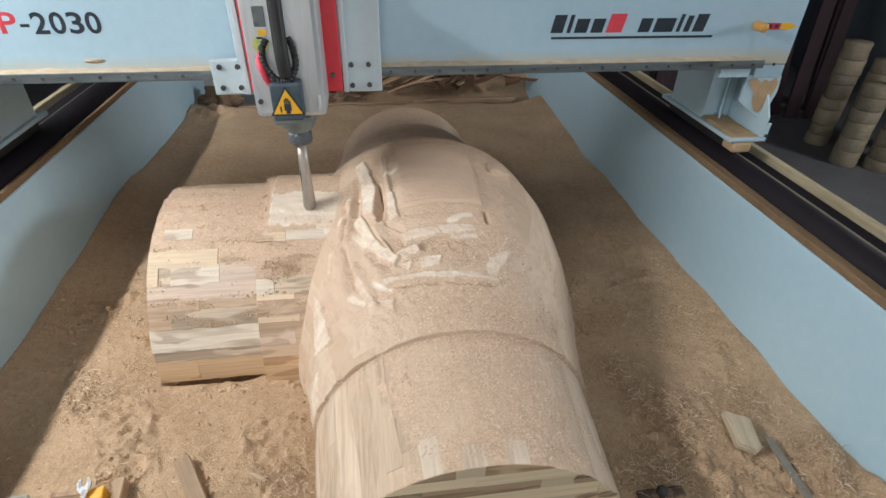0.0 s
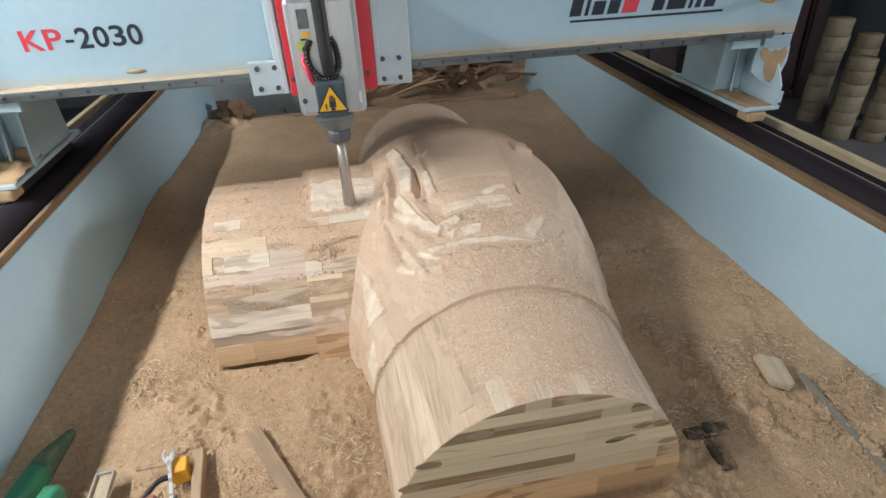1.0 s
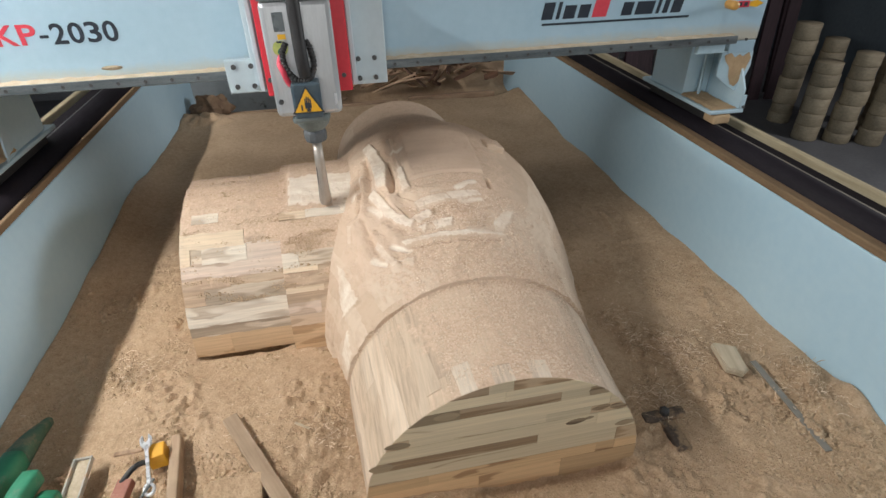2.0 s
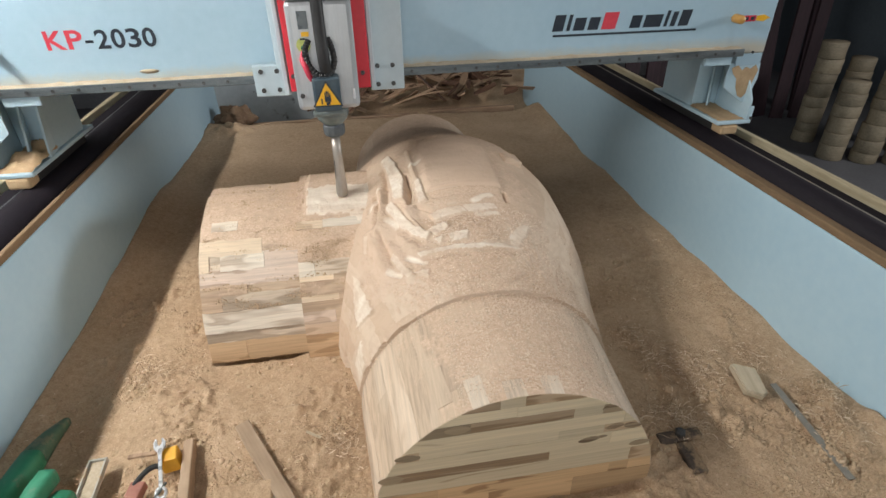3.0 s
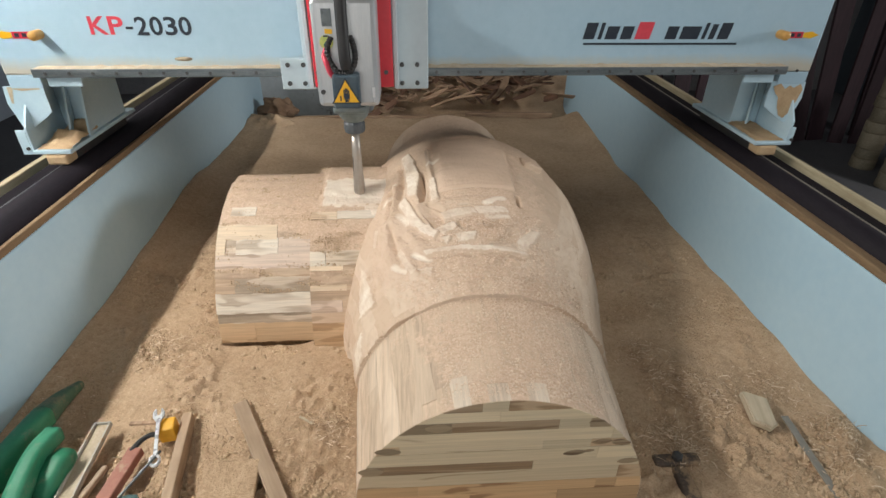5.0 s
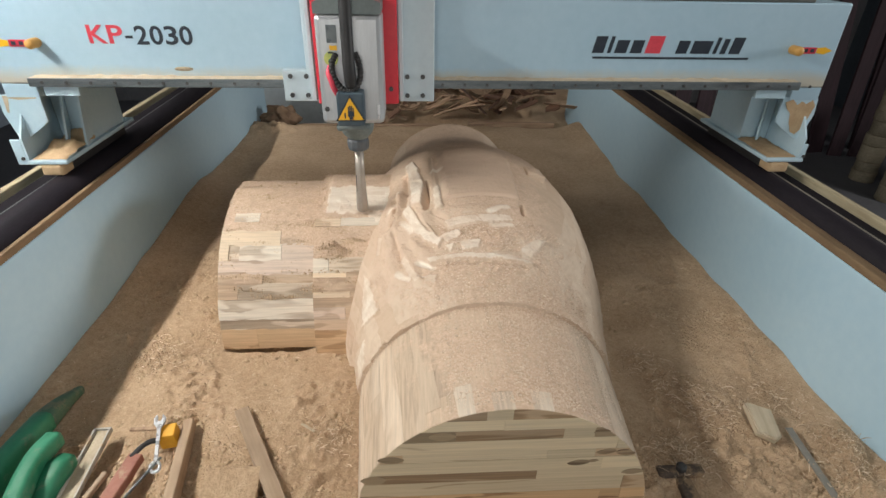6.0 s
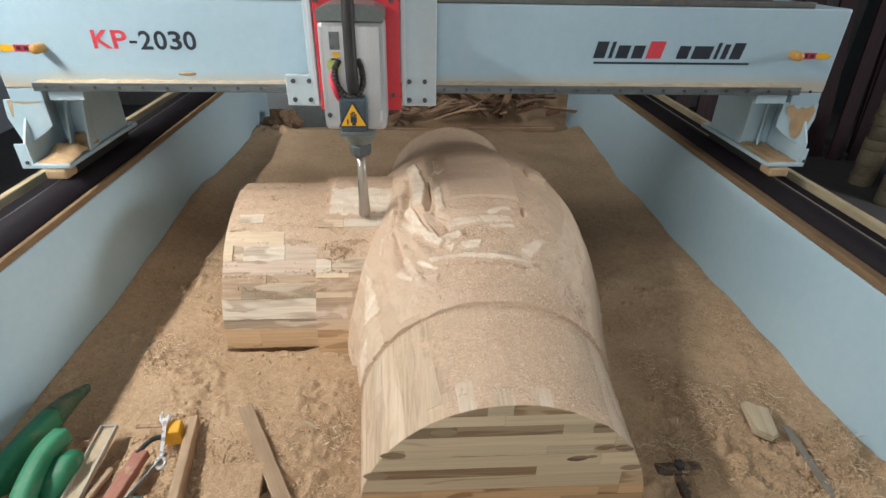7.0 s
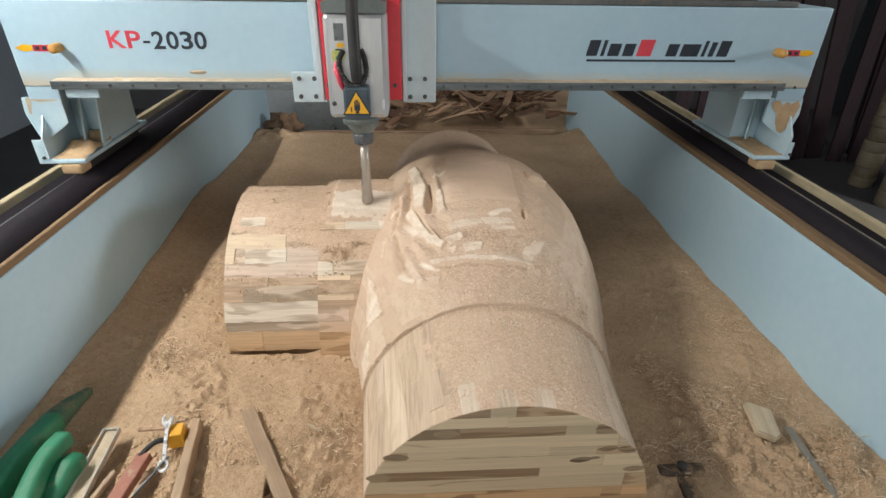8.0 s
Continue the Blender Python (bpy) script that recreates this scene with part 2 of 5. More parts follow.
BEAM = stained_beam()
RED = surface("red_paint", (0.56, 0.016, 0.035), (0.66, 0.03, 0.05), 5, 0.42, 0, 0.05, 80)
ALU = surface("brushed_aluminium", (0.46, 0.48, 0.50), (0.60, 0.62, 0.64), 6, 0.42, 0.5, 0.08, 70, (14, 14, 1), wear=((0.45, 0.43, 0.40), 30, 0.68))
DARKGREY = surface("dark_grey_casting", (0.06, 0.07, 0.08), (0.12, 0.13, 0.14), 12, 0.5, 0.1, 0.15)
NOSE = surface("grey_nose_casting", (0.13, 0.16, 0.16), (0.21, 0.24, 0.24), 14, 0.5, 0.2, 0.12)
BLUE = surface("navy_cover", (0.035, 0.06, 0.085), (0.07, 0.10, 0.12), 20, 0.5, 0, 0.1, wear=((0.22, 0.18, 0.13), 30, 0.62))
BLACK = surface("black_rubber", (0.012, 0.012, 0.014), (0.035, 0.034, 0.034), 14, 0.55, 0, 0.12, wear=((0.16, 0.12, 0.08), 18, 0.68))
COVER = surface("dusty_black_rail_cover", (0.010, 0.008, 0.012), (0.022, 0.018, 0.024), 6, 0.68, 0, 0.1, 90, (3, 0.5, 3), wear=((0.09, 0.065, 0.05), 9, 0.70))
COVER.node_tree.nodes["Principled BSDF"].inputs["Specular IOR Level"].default_value = 0.2
STEEL = surface("tool_steel", (0.36, 0.32, 0.28), (0.50, 0.46, 0.41), 20, 0.48, 0.7, 0.06, 120, (8, 8, 1))
RAILSTEEL = surface("dull_rail_steel", (0.11, 0.12, 0.12), (0.21, 0.22, 0.22), 10, 0.5, 0.6, 0.12, 90, wear=((0.34, 0.26, 0.17), 9, 0.6))
RULER = surface("dusty_grey_metal", (0.22, 0.20, 0.17), (0.32, 0.29, 0.25), 14, 0.55, 0.2, 0.1, 90, wear=((0.40, 0.29, 0.18), 12, 0.58))
GUIDE = surface("bright_guide_steel", (0.10, 0.12, 0.13), (0.22, 0.25, 0.265), 9, 0.42, 0.55, 0.06, 90, (1, 8, 8), wear=((0.12, 0.11, 0.10), 7, 0.62))
BOLT = surface("dark_bolt_steel", (0.05, 0.05, 0.055), (0.14, 0.14, 0.14), 60, 0.45, 0.7, 0.1)
CHROME = surface("polished_chrome", (0.74, 0.76, 0.80), (0.88, 0.89, 0.91), 30, 0.28, 0.45, 0.03)
YELLOW = surface("yellow_plastic", (0.72, 0.36, 0.02), (0.84, 0.46, 0.04), 25, 0.45, 0, 0.08, wear=((0.5, 0.33, 0.16), 30, 0.66))
ORANGE = surface("amber_plug", (0.50, 0.26, 0.06), (0.62, 0.35, 0.10), 25, 0.45, 0, 0.05)
LABELRED = surface("red_label", (0.55, 0.02, 0.05), (0.64, 0.04, 0.08), 40, 0.5, 0, 0.02)
LETTERRED = surface("red_lettering", (0.60, 0.045, 0.075), (0.70, 0.07, 0.10), 40, 0.5, 0, 0.02)
INK = surface("black_lettering", (0.010, 0.018, 0.032), (0.025, 0.035, 0.05), 40, 0.5, 0, 0.02)
SIGN = surface("warning_yellow", (0.80, 0.42, 0.01), (0.86, 0.48, 0.02), 30, 0.45, 0, 0.02)
GREEN = surface("green_plastic", (0.014, 0.15, 0.075), (0.035, 0.23, 0.125), 12, 0.55, 0, 0.2, 60, wear=((0.11, 0.20, 0.13), 28, 0.58))
DUSTYGREEN = surface("dust_covered_green_plastic", (0.045, 0.105, 0.065), (0.085, 0.15, 0.095), 12, 0.75, 0, 0.2, 60, wear=((0.15, 0.155, 0.10), 30, 0.5))
TEAL = surface("dusty_teal_rubber", (0.06, 0.13, 0.13), (0.12, 0.19, 0.18), 14, 0.7, 0, 0.3, 60, wear=((0.30, 0.225, 0.14), 16, 0.54))
BRICKRED = surface("faded_red_handle", (0.30, 0.11, 0.08), (0.42, 0.20, 0.14), 10, 0.65, 0, 0.12, wear=((0.45, 0.33, 0.22), 16, 0.58))
RIM = surface("milky_plastic", (0.36, 0.35, 0.31), (0.50, 0.48, 0.43), 18, 0.4, 0, 0.08, wear=((0.46, 0.34, 0.23), 26, 0.52))
RUST = surface("oily_rust", (0.07, 0.052, 0.042), (0.13, 0.095, 0.072), 30, 0.85, 0.1, 0.4, 120, wear=((0.32, 0.22, 0.135), 22, 0.47))
LED = surface("grey_display", (0.07, 0.09, 0.10), (0.12, 0.14, 0.15), 30, 0.25, 0, 0.02)
LIME = surface("lime_sticker", (0.42, 0.50, 0.12), (0.60, 0.64, 0.20), 60, 0.5, 0, 0.02)
PINK = surface("pink_cable", (0.70, 0.05, 0.10), (0.80, 0.10, 0.15), 30, 0.5, 0, 0.03)
MDF = surface("brown_edge_board", (0.17, 0.11, 0.062), (0.28, 0.19, 0.108), 10, 0.85, 0, 0.2, 90, (4, 0.7, 4))
BATTEN = wood("pale_batten_wood", (0.44, 0.36, 0.23), (0.58, 0.50, 0.34), "y")
STICK = wood("tan_stick_wood", (0.33, 0.225, 0.145), (0.47, 0.345, 0.235), "y")
ENDBOARD = end_wood("end_board_wood", (0.75, 0.63, 0.43), (0.48, 0.35, 0.22), 0.755)
DARKBOARD = end_wood("dark_end_board", (0.53, 0.39, 0.25), (0.37, 0.25, 0.145), 0.58)
KNOT = end_wood("grey_knot_wood", (0.36, 0.275, 0.175), (0.22, 0.15, 0.09), 0.58)
CHIPWOOD = wood("pale_chip_wood", (0.40, 0.33, 0.23), (0.54, 0.46, 0.34), "y")
BASEBOARD = end_wood("orange_base_board", (0.64, 0.43, 0.235), (0.40, 0.235, 0.12), 0.68)
SCRAP = wood("scrap_wood", (0.28, 0.175, 0.11), (0.52, 0.36, 0.24), "x")
BARK = wood("brown_bark", (0.10, 0.05, 0.03), (0.23, 0.125, 0.08), "x")
COLUMNWOOD = wood("turned_wood", (0.21, 0.17, 0.115), (0.30, 0.25, 0.175), "x")
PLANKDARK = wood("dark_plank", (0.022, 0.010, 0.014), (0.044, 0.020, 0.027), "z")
BLANK = laminate("laminated_blank_wood")
WOODS = {
    "white": board_wood("white_sapwood", (0.78, 0.69, 0.575), (0.55, 0.44, 0.335), 0.66, more=-0.13),
    "cream": board_wood("cream_board", (0.76, 0.61, 0.44), (0.58, 0.42, 0.28), 0.66, more=-0.08),
    "pink": board_wood("pinkish_board", (0.70, 0.56, 0.455), (0.54, 0.40, 0.30), 0.60, more=-0.05),
    "grey": board_wood("grey_heart_board", (0.66, 0.545, 0.42), (0.43, 0.335, 0.245), 0.56, more=-0.07),
    "tan": board_wood("tan_board", (0.64, 0.48, 0.34), (0.50, 0.355, 0.24), 0.58, more=0.04),
    "dusty": board_wood("dusty_board", (0.60, 0.45, 0.32), (0.50, 0.36, 0.25), 0.60, more=0.14),
    "orange": board_wood("orange_board", (0.64, 0.445, 0.27), (0.46, 0.29, 0.16), 0.64, more=-0.26),
    "side": board_wood("drum_side_board", (0.665, 0.52, 0.385), (0.61, 0.465, 0.335), 0.58, "y", 0.05),
    "sidepale": board_wood("pale_drum_side_board", (0.70, 0.56, 0.425), (0.63, 0.485, 0.355), 0.60, "y", 0.02),
    "top": board_wood("dusty_drum_top_board", (0.68, 0.53, 0.39), (0.60, 0.45, 0.325), 0.60, "y", 0.03),
    "toppale": board_wood("pale_drum_top_board", (0.78, 0.66, 0.53), (0.68, 0.545, 0.42), 0.66, "y", -0.19),
}
SAWDUST = sawdust_material("sawdust")
PALEDUST = surface("pale_dust", (0.40, 0.32, 0.22), (0.58, 0.50, 0.38), 30, 0.95, 0, 0.5, 250)
TANDUST = surface("tan_packed_dust", (0.40, 0.275, 0.155), (0.56, 0.41, 0.25), 30, 0.95, 0, 0.5, 250)
BAG = surface("brown_paper", (0.13, 0.08, 0.05), (0.22, 0.145, 0.09), 14, 0.9, 0, 0.4, 60)
PANEL = surface("stained_blue_grey_sheet", (0.40, 0.46, 0.50), (0.55, 0.61, 0.65), 3, 0.7, 0, 0.1, 30, wear=((0.08, 0.08, 0.09), 7, 0.60))
CONCRETE = surface("dark_concrete", (0.10, 0.10, 0.11), (0.16, 0.16, 0.17), 2, 0.85, 0, 0.3, 40)
SLATE = surface("slate_wall_paint", (0.09, 0.115, 0.14), (0.14, 0.165, 0.19), 1.2, 0.8, 0, 0.2, 30)
BLUEWALL = surface("blue_grey_wall_paint", (0.38, 0.46, 0.55), (0.48, 0.55, 0.64), 1.2, 0.8, 0, 0.2, 30)
GREYWALL = surface("grey_plaster", (0.20, 0.20, 0.21), (0.32, 0.32, 0.33), 1.2, 0.9, 0, 0.2, 30)
CEIL = surface("roof_sheet", (0.20, 0.20, 0.20), (0.28, 0.28, 0.27), 1.2, 0.8, 0, 0.1, 30)


# ---- building helpers ----
def link(name, bm, material, smooth=False):
    me = bpy.data.meshes.new(name)
    bm.normal_update()
    bm.to_mesh(me)
    bm.free()
    for mm in material if isinstance(material, (list, tuple)) else [material]:
        me.materials.append(mm)
    if smooth:
        for p in me.polygons:
            p.use_smooth = True
    return new(name, me)


def part(name, bm, material, parent, label="", smooth=False):
    ob = link(name, bm, material, smooth)
    ob.parent = parent
    if label:
        ob["label"] = label
    return ob


def thing(name, x=0.0, y=0.0, z=0.0, **tags):
    ob = new(name)
    ob.empty_display_size = 0.05
    ob.location = (x, y, z)
    return tagged(ob, **tags)


def box(bm, x0, x1, y0, y1, z0, z1, bevel=0.0, m=None, seg=2):
    g = bmesh.ops.create_cube(bm, size=1.0)
    t = Matrix.Translation(((x0 + x1) / 2, (y0 + y1) / 2, (z0 + z1) / 2)) @ Matrix.Diagonal((abs(x1 - x0), abs(y1 - y0), abs(z1 - z0), 1))
    bmesh.ops.transform(bm, matrix=t, verts=g["verts"])
    if bevel:
        edges = list({e for v in g["verts"] for e in v.link_edges})
        r = bmesh.ops.bevel(bm, geom=edges, offset=bevel, segments=seg, affect="EDGES", profile=0.5)
        verts = r["verts"]
        vs = {v for f in r["faces"] for v in f.verts}
        if m is not None:
            island = set()
            stack = list(vs)
            while stack:
                v = stack.pop()
                if v in island:
                    continue
                island.add(v)
                stack.extend(o for e in v.link_edges for o in e.verts if o not in island)
            bmesh.ops.transform(bm, matrix=m, verts=list(island))
    elif m is not None:
        bmesh.ops.transform(bm, matrix=m, verts=g["verts"])
    return bm


def boxes(*args, **kw):
    return box(bmesh.new(), *args, **kw)


def lathe(bm, profile, m=None, n=28):
    """A turned solid about z from (radius, height) pairs."""
    rings = []
    for r, z in profile:
        rings.append([bm.verts.new((r * math.cos(2 * math.pi * k / n), r * math.sin(2 * math.pi * k / n), z)) for k in range(n)])
    for a, b in zip(rings, rings[1:]):
        for k in range(n):
            bm.faces.new((a[k], a[(k + 1) % n], b[(k + 1) % n], b[k]))
    bm.faces.new(list(reversed(rings[0])))
    bm.faces.new(rings[-1])
    if m is not None:
        bmesh.ops.transform(bm, matrix=m, verts=[v for r in rings for v in r])
    return bm


def tube(bm, pts, radius, n=12, rib=0.0):
    """A round bar along a line of points; rib: a corrugation of that depth."""
    pts = [Vector(p) for p in pts]
    rings = []
    for i, p in enumerate(pts):
        d = (pts[min(i + 1, len(pts) - 1)] - pts[max(i - 1, 0)]).normalized()
        side = d.cross(Vector((0.31, 0.9, 0.2))).normalized()
        up = side.cross(d)
        r = radius + (rib if i % 2 else 0.0)
        rings.append([bm.verts.new(p + (side * math.cos(2 * math.pi * k / n) + up * math.sin(2 * math.pi * k / n)) * r) for k in range(n)])
    for a, b in zip(rings, rings[1:]):
        for k in range(n):
            bm.faces.new((a[k], a[(k + 1) % n], b[(k + 1) % n], b[k]))
    bm.faces.new(list(reversed(rings[0])))
    bm.faces.new(rings[-1])
    return bm


def prism(bm, outline, depth, m, bevel=0.0):
    """An outline in x, y, thickened by depth along z, laid by m."""
    low = [bm.verts.new((x, y, 0)) for x, y in outline]
    high = [bm.verts.new((x, y, depth)) for x, y in outline]
    n = len(outline)
    bm.faces.new(list(reversed(low)))
    bm.faces.new(high)
    for k in range(n):
        bm.faces.new((low[k], low[(k + 1) % n], high[(k + 1) % n], high[k]))
    if bevel:
        edges = [e for e in bm.edges if e.verts[0] in high and e.verts[1] in high]
        bmesh.ops.bevel(bm, geom=edges, offset=bevel, segments=2, affect="EDGES")
    bmesh.ops.recalc_face_normals(bm, faces=bm.faces)
    bmesh.ops.transform(bm, matrix=m, verts=bm.verts)
    return bm


def spline(points, steps=10):
    """A smooth line through points."""
    p = [Vector(q) for q in points]
    p = [p[0] * 2 - p[1]] + p + [p[-1] * 2 - p[-2]]
    out = []
    for i in range(1, len(p) - 2):
        for k in range(steps):
            t = k / steps
            a, b, c, d = p[i - 1:i + 3]
            out.append(0.5 * (2 * b + (c - a) * t + (2 * a - 5 * b + 4 * c - d) * t * t + (3 * b - a - 3 * c + d) * t ** 3))
    return out + [p[-2]]


UPRIGHT = Matrix(((1, 0, 0, 0), (0, 0, 1, 0), (0, 1, 0, 0), (0, 0, 0, 1)))   # outline x, y to world x, z; thickness to +y
CHEEK = Matrix(((0, 0, 1, 0), (1, 0, 0, 0), (0, 1, 0, 0), (0, 0, 0, 1)))     # outline x, y to world y, z; thickness to +x


# ---- the room ----
FLOOR_Z = -0.75


def room():
    tagged(link("floor", boxes(-4.4, 5.6, -4.6, 5.2, FLOOR_Z - 0.15, FLOOR_Z), CONCRETE), "dark dusty concrete workshop floor", "floor", kind="structure")
    tagged(link("wall_north", boxes(-4.4, 5.6, 5.2, 5.4, FLOOR_Z, 2.9), GREYWALL), "dim grey plastered workshop wall", "wall", kind="structure")
    tagged(link("wall_west", boxes(-4.6, -4.4, -4.6, 5.4, FLOOR_Z, 2.9), BLUEWALL), "blue-grey painted workshop wall", "wall", kind="structure")
    # opening added out of view for the right-hand light
    bm = bmesh.new()
    box(bm, 5.6, 5.8, -4.6, -1.9, FLOOR_Z, 2.9)
    box(bm, 5.6, 5.8, 0.7, 5.4, FLOOR_Z, 2.9)
    box(bm, 5.6, 5.8, -1.9, 0.7, FLOOR_Z, 0.9)
    box(bm, 5.6, 5.8, -1.9, 0.7, 2.3, 2.9)
    tagged(link("wall_east", bm, SLATE), "dark slate painted workshop wall with an added, unseen window opening", "wall", kind="structure")
    # doorway gap added behind the camera to hold the front fill
    bm = bmesh.new()
    box(bm, -4.4, -2.1, -4.8, -4.6, FLOOR_Z, 2.9)
    box(bm, 1.1, 5.6, -4.8, -4.6, FLOOR_Z, 2.9)
    box(bm, -2.1, 1.1, -4.8, -4.6, 2.3, 2.9)
    tagged(link("wall_south", bm, GREYWALL), "unseen grey workshop wall with an added doorway opening", "wall", kind="structure")
    tagged(link("ceiling", boxes(-4.6, 5.8, -4.8, 5.4, 2.9, 3.0), CEIL), "grey sheet roof of the workshop", "ceiling", kind="structure")


# ---- the machine's bed ----
WALL_X, WALL_TOP = 1.042, 0.364


def machine_bed():
    bed = thing("router_bed", 0, 0, FLOOR_Z, label="pale blue steel bed of a large carving machine with black rails", category="machine bed")
    dz = -FLOOR_Z
    part("table", boxes(-WALL_X, WALL_X, -1.75, 1.78, dz - 0.16, dz - 0.06), DARKGREY, bed, "dark steel table under sawdust")
    for s in (-1, 1):
        a, b = sorted((s * WALL_X, s * 1.32))
        part("side_wall", boxes(a, b, -1.9, 2.03, 0.0, dz + WALL_TOP, 0.004), PAINT, bed, "pale blue painted side panel")
        a, b = sorted((s * (WALL_X + 0.001), s * (1.075 if s > 0 else 1.058)))
        part("edge_board", boxes(a, b, -1.9, 2.02, dz + WALL_TOP, dz + WALL_TOP + 0.022, 0.004), MDF, bed, "brown board edging the panel")
        # round black cover over the track, a dusty slot and a dark channel outside it
        bm = bmesh.new()
        n = 14
        prof = [(s * (1.115 - (0.042 if s > 0 else 0.056) * math.cos(math.pi * k / n)), dz + WALL_TOP + 0.004 + 0.05 * math.sin(math.pi * k / n)) for k in range(n + 1)]
        rows = [[bm.verts.new((x, y, z)) for x, z in prof] for y in (-1.9, 2.02)]
        for k in range(n):
            bm.faces.new((rows[0][k], rows[0][k + 1], rows[1][k + 1], rows[1][k]))
        bm.faces.new(rows[0])
        bm.faces.new(rows[1])
        bmesh.ops.recalc_face_normals(bm, faces=bm.faces)
        part("rail_cover", bm, COVER, bed, "rounded black rail cover", True)
        a, b = sorted((s * 1.160, s * 1.172))
        part("guide_rail", boxes(a, b, -1.9, 2.02, dz + WALL_TOP, dz + WALL_TOP + 0.034, 0.003), RULER if s > 0 else RAILSTEEL, bed, "dusty steel rail")
        a, b = sorted((s * 1.185, s * 1.25))
        part("channel", boxes(a, b, -1.9, 2.02, dz + WALL_TOP, dz + WALL_TOP + 0.012, 0.003), COVER, bed, "dark rail channel")
        a, b = sorted((s * 1.262, s * 1.286))
        part("batten", boxes(a, b, -1.9, 2.02, dz + WALL_TOP, dz + WALL_TOP + 0.030, 0.004), BATTEN, bed, "pale wooden batten")
    return bed


# ---- sawdust lying on the bed ----
CX, AY = 0.125, -0.063


def smooth_step(a, b, v):
    t = max(0.0, min(1.0, (v - a) / (b - a)))
    return t * t * (3 - 2 * t)


def bed_height(x, y):
    """The sawdust's surface: dunes, ruts and crumbs, banked a little at the panels, smoother at the back."""
    near = min(1.0, max(0.0, (0.7 - y) / 1.0))
    p = Vector((x, y, 0))
    z = 0.022 * noise.noise(p * 2.1) + 0.009 * noise.noise(p * 5.3 + Vector((3, 1, 0)))
    calm = min(1.0, max(0.0, (WALL_X - abs(x)) / 0.10))
    patch = max(0.0, min(1.0, (noise.noise(p * 5.2 + Vector((1, 8, 2))) + 0.35 * noise.noise(p * 14) + 0.06) / 0.32))
    z += near * calm * (0.006 * noise.noise(p * 13) + 0.003 * noise.noise(p * 34) + patch * (0.018 * max(0.0, noise.noise(p * 31 + Vector((6, 1, 8))) - 0.08) + 0.024 * max(0.0, noise.noise(p * 19 + Vector((3, 9, 1)) + Vector((0.5, 0.3, 0)) * noise.noise(p * 50)) - 0.10) + 0.006 * noise.noise(p * 38 + Vector((2, 2, 4))) - 0.009 * max(0.0, noise.noise(p * 62 + Vector((7, 2, 4)))) + 0.012 * max(0.0, noise.noise(p * 92) - 0.06)))
    z += (1 - near) * 0.0015 * noise.noise(p * 60)
    bank = 0.032 + 0.045 * math.exp(-(((y - 0.55) / 0.45) ** 2)) if x < 0 else 0.008 + 0.03 * smooth_step(1.2, 1.6, y)
    bank += 0.016 * noise.noise(Vector((y * 2.3, x, 7))) + 0.006 * noise.noise(Vector((y * 7, x, 3)))
    z += bank * math.exp(-(((WALL_X - abs(x)) / 0.08) ** 2))
    z += 0.016 * max(0.0, (y - 0.6))
    # raised ground before the blank on the tool side, and the rut that the spoil leaves on the other
    z += 0.03 * math.exp(-(((x + 0.55) / 0.28) ** 2 + ((y + 0.72) / 0.25) ** 2))
    z -= 0.02 * math.exp(-(((x - 0.56) / 0.10) ** 2)) * (1 if y < 0.2 else max(0.0, 1 - (y - 0.2) * 3))
    z += 0.075 * math.exp(-(((x + 0.93) / 0.085) ** 2 + ((y + 1.02) / 0.16) ** 2))
    z += 0.05 * math.exp(-(((x + 0.90) / 0.12) ** 2 + ((y - 1.62) / 0.10) ** 2)) * (0.8 + noise.noise(p * 18))
    z += 0.05 * math.exp(-(((x - 0.99) / 0.08) ** 2 + ((y + 0.90) / 0.13) ** 2)) * (0.8 + noise.noise(p * 15))
    # hollow under the arm's foot
    z -= 0.045 * math.exp(-(((y + 0.410) / 0.013) ** 2)) * smooth_step(-0.625, -0.585, x) * (1 - smooth_step(-0.40, -0.35, x))
    z -= 0.035 * math.exp(-(((y + 0.972) / 0.012) ** 2)) * smooth_step(0.02, 0.10, x) * (1 - smooth_step(0.40, 0.44, x))
    return z - 0.006


def sawdust():
    bm = bmesh.new()
    ys = [-1.35 + 0.0048 * k for k in range(260)]
    while ys[-1] < 1.70:
        ys.append(ys[-1] + 0.013)
    n = 420
    xs = [-WALL_X + 0.001 + (2 * WALL_X - 0.002) * k / n for k in range(n + 1)]
    grid = [[bm.verts.new((x, y + (0.02 * noise.noise(Vector((x * 9, 3, 1))) if y > 1.65 else 0), bed_height(x, y))) for x in xs] for y in ys]
    for a, b in zip(grid, grid[1:]):
        for k in range(n):
            bm.faces.new((a[k], a[k + 1], b[k + 1], b[k]))
    edge = [bm.verts.new((v.co.x, v.co.y + 0.012, -0.07)) for v in grid[-1]]
    for k in range(n):
        bm.faces.new((grid[-1][k], grid[-1][k + 1], edge[k + 1], edge[k]))
    tagged(link("sawdust", bm, SAWDUST, True), "fine tan sawdust covering the whole machine bed", "sawdust", kind="stuff")


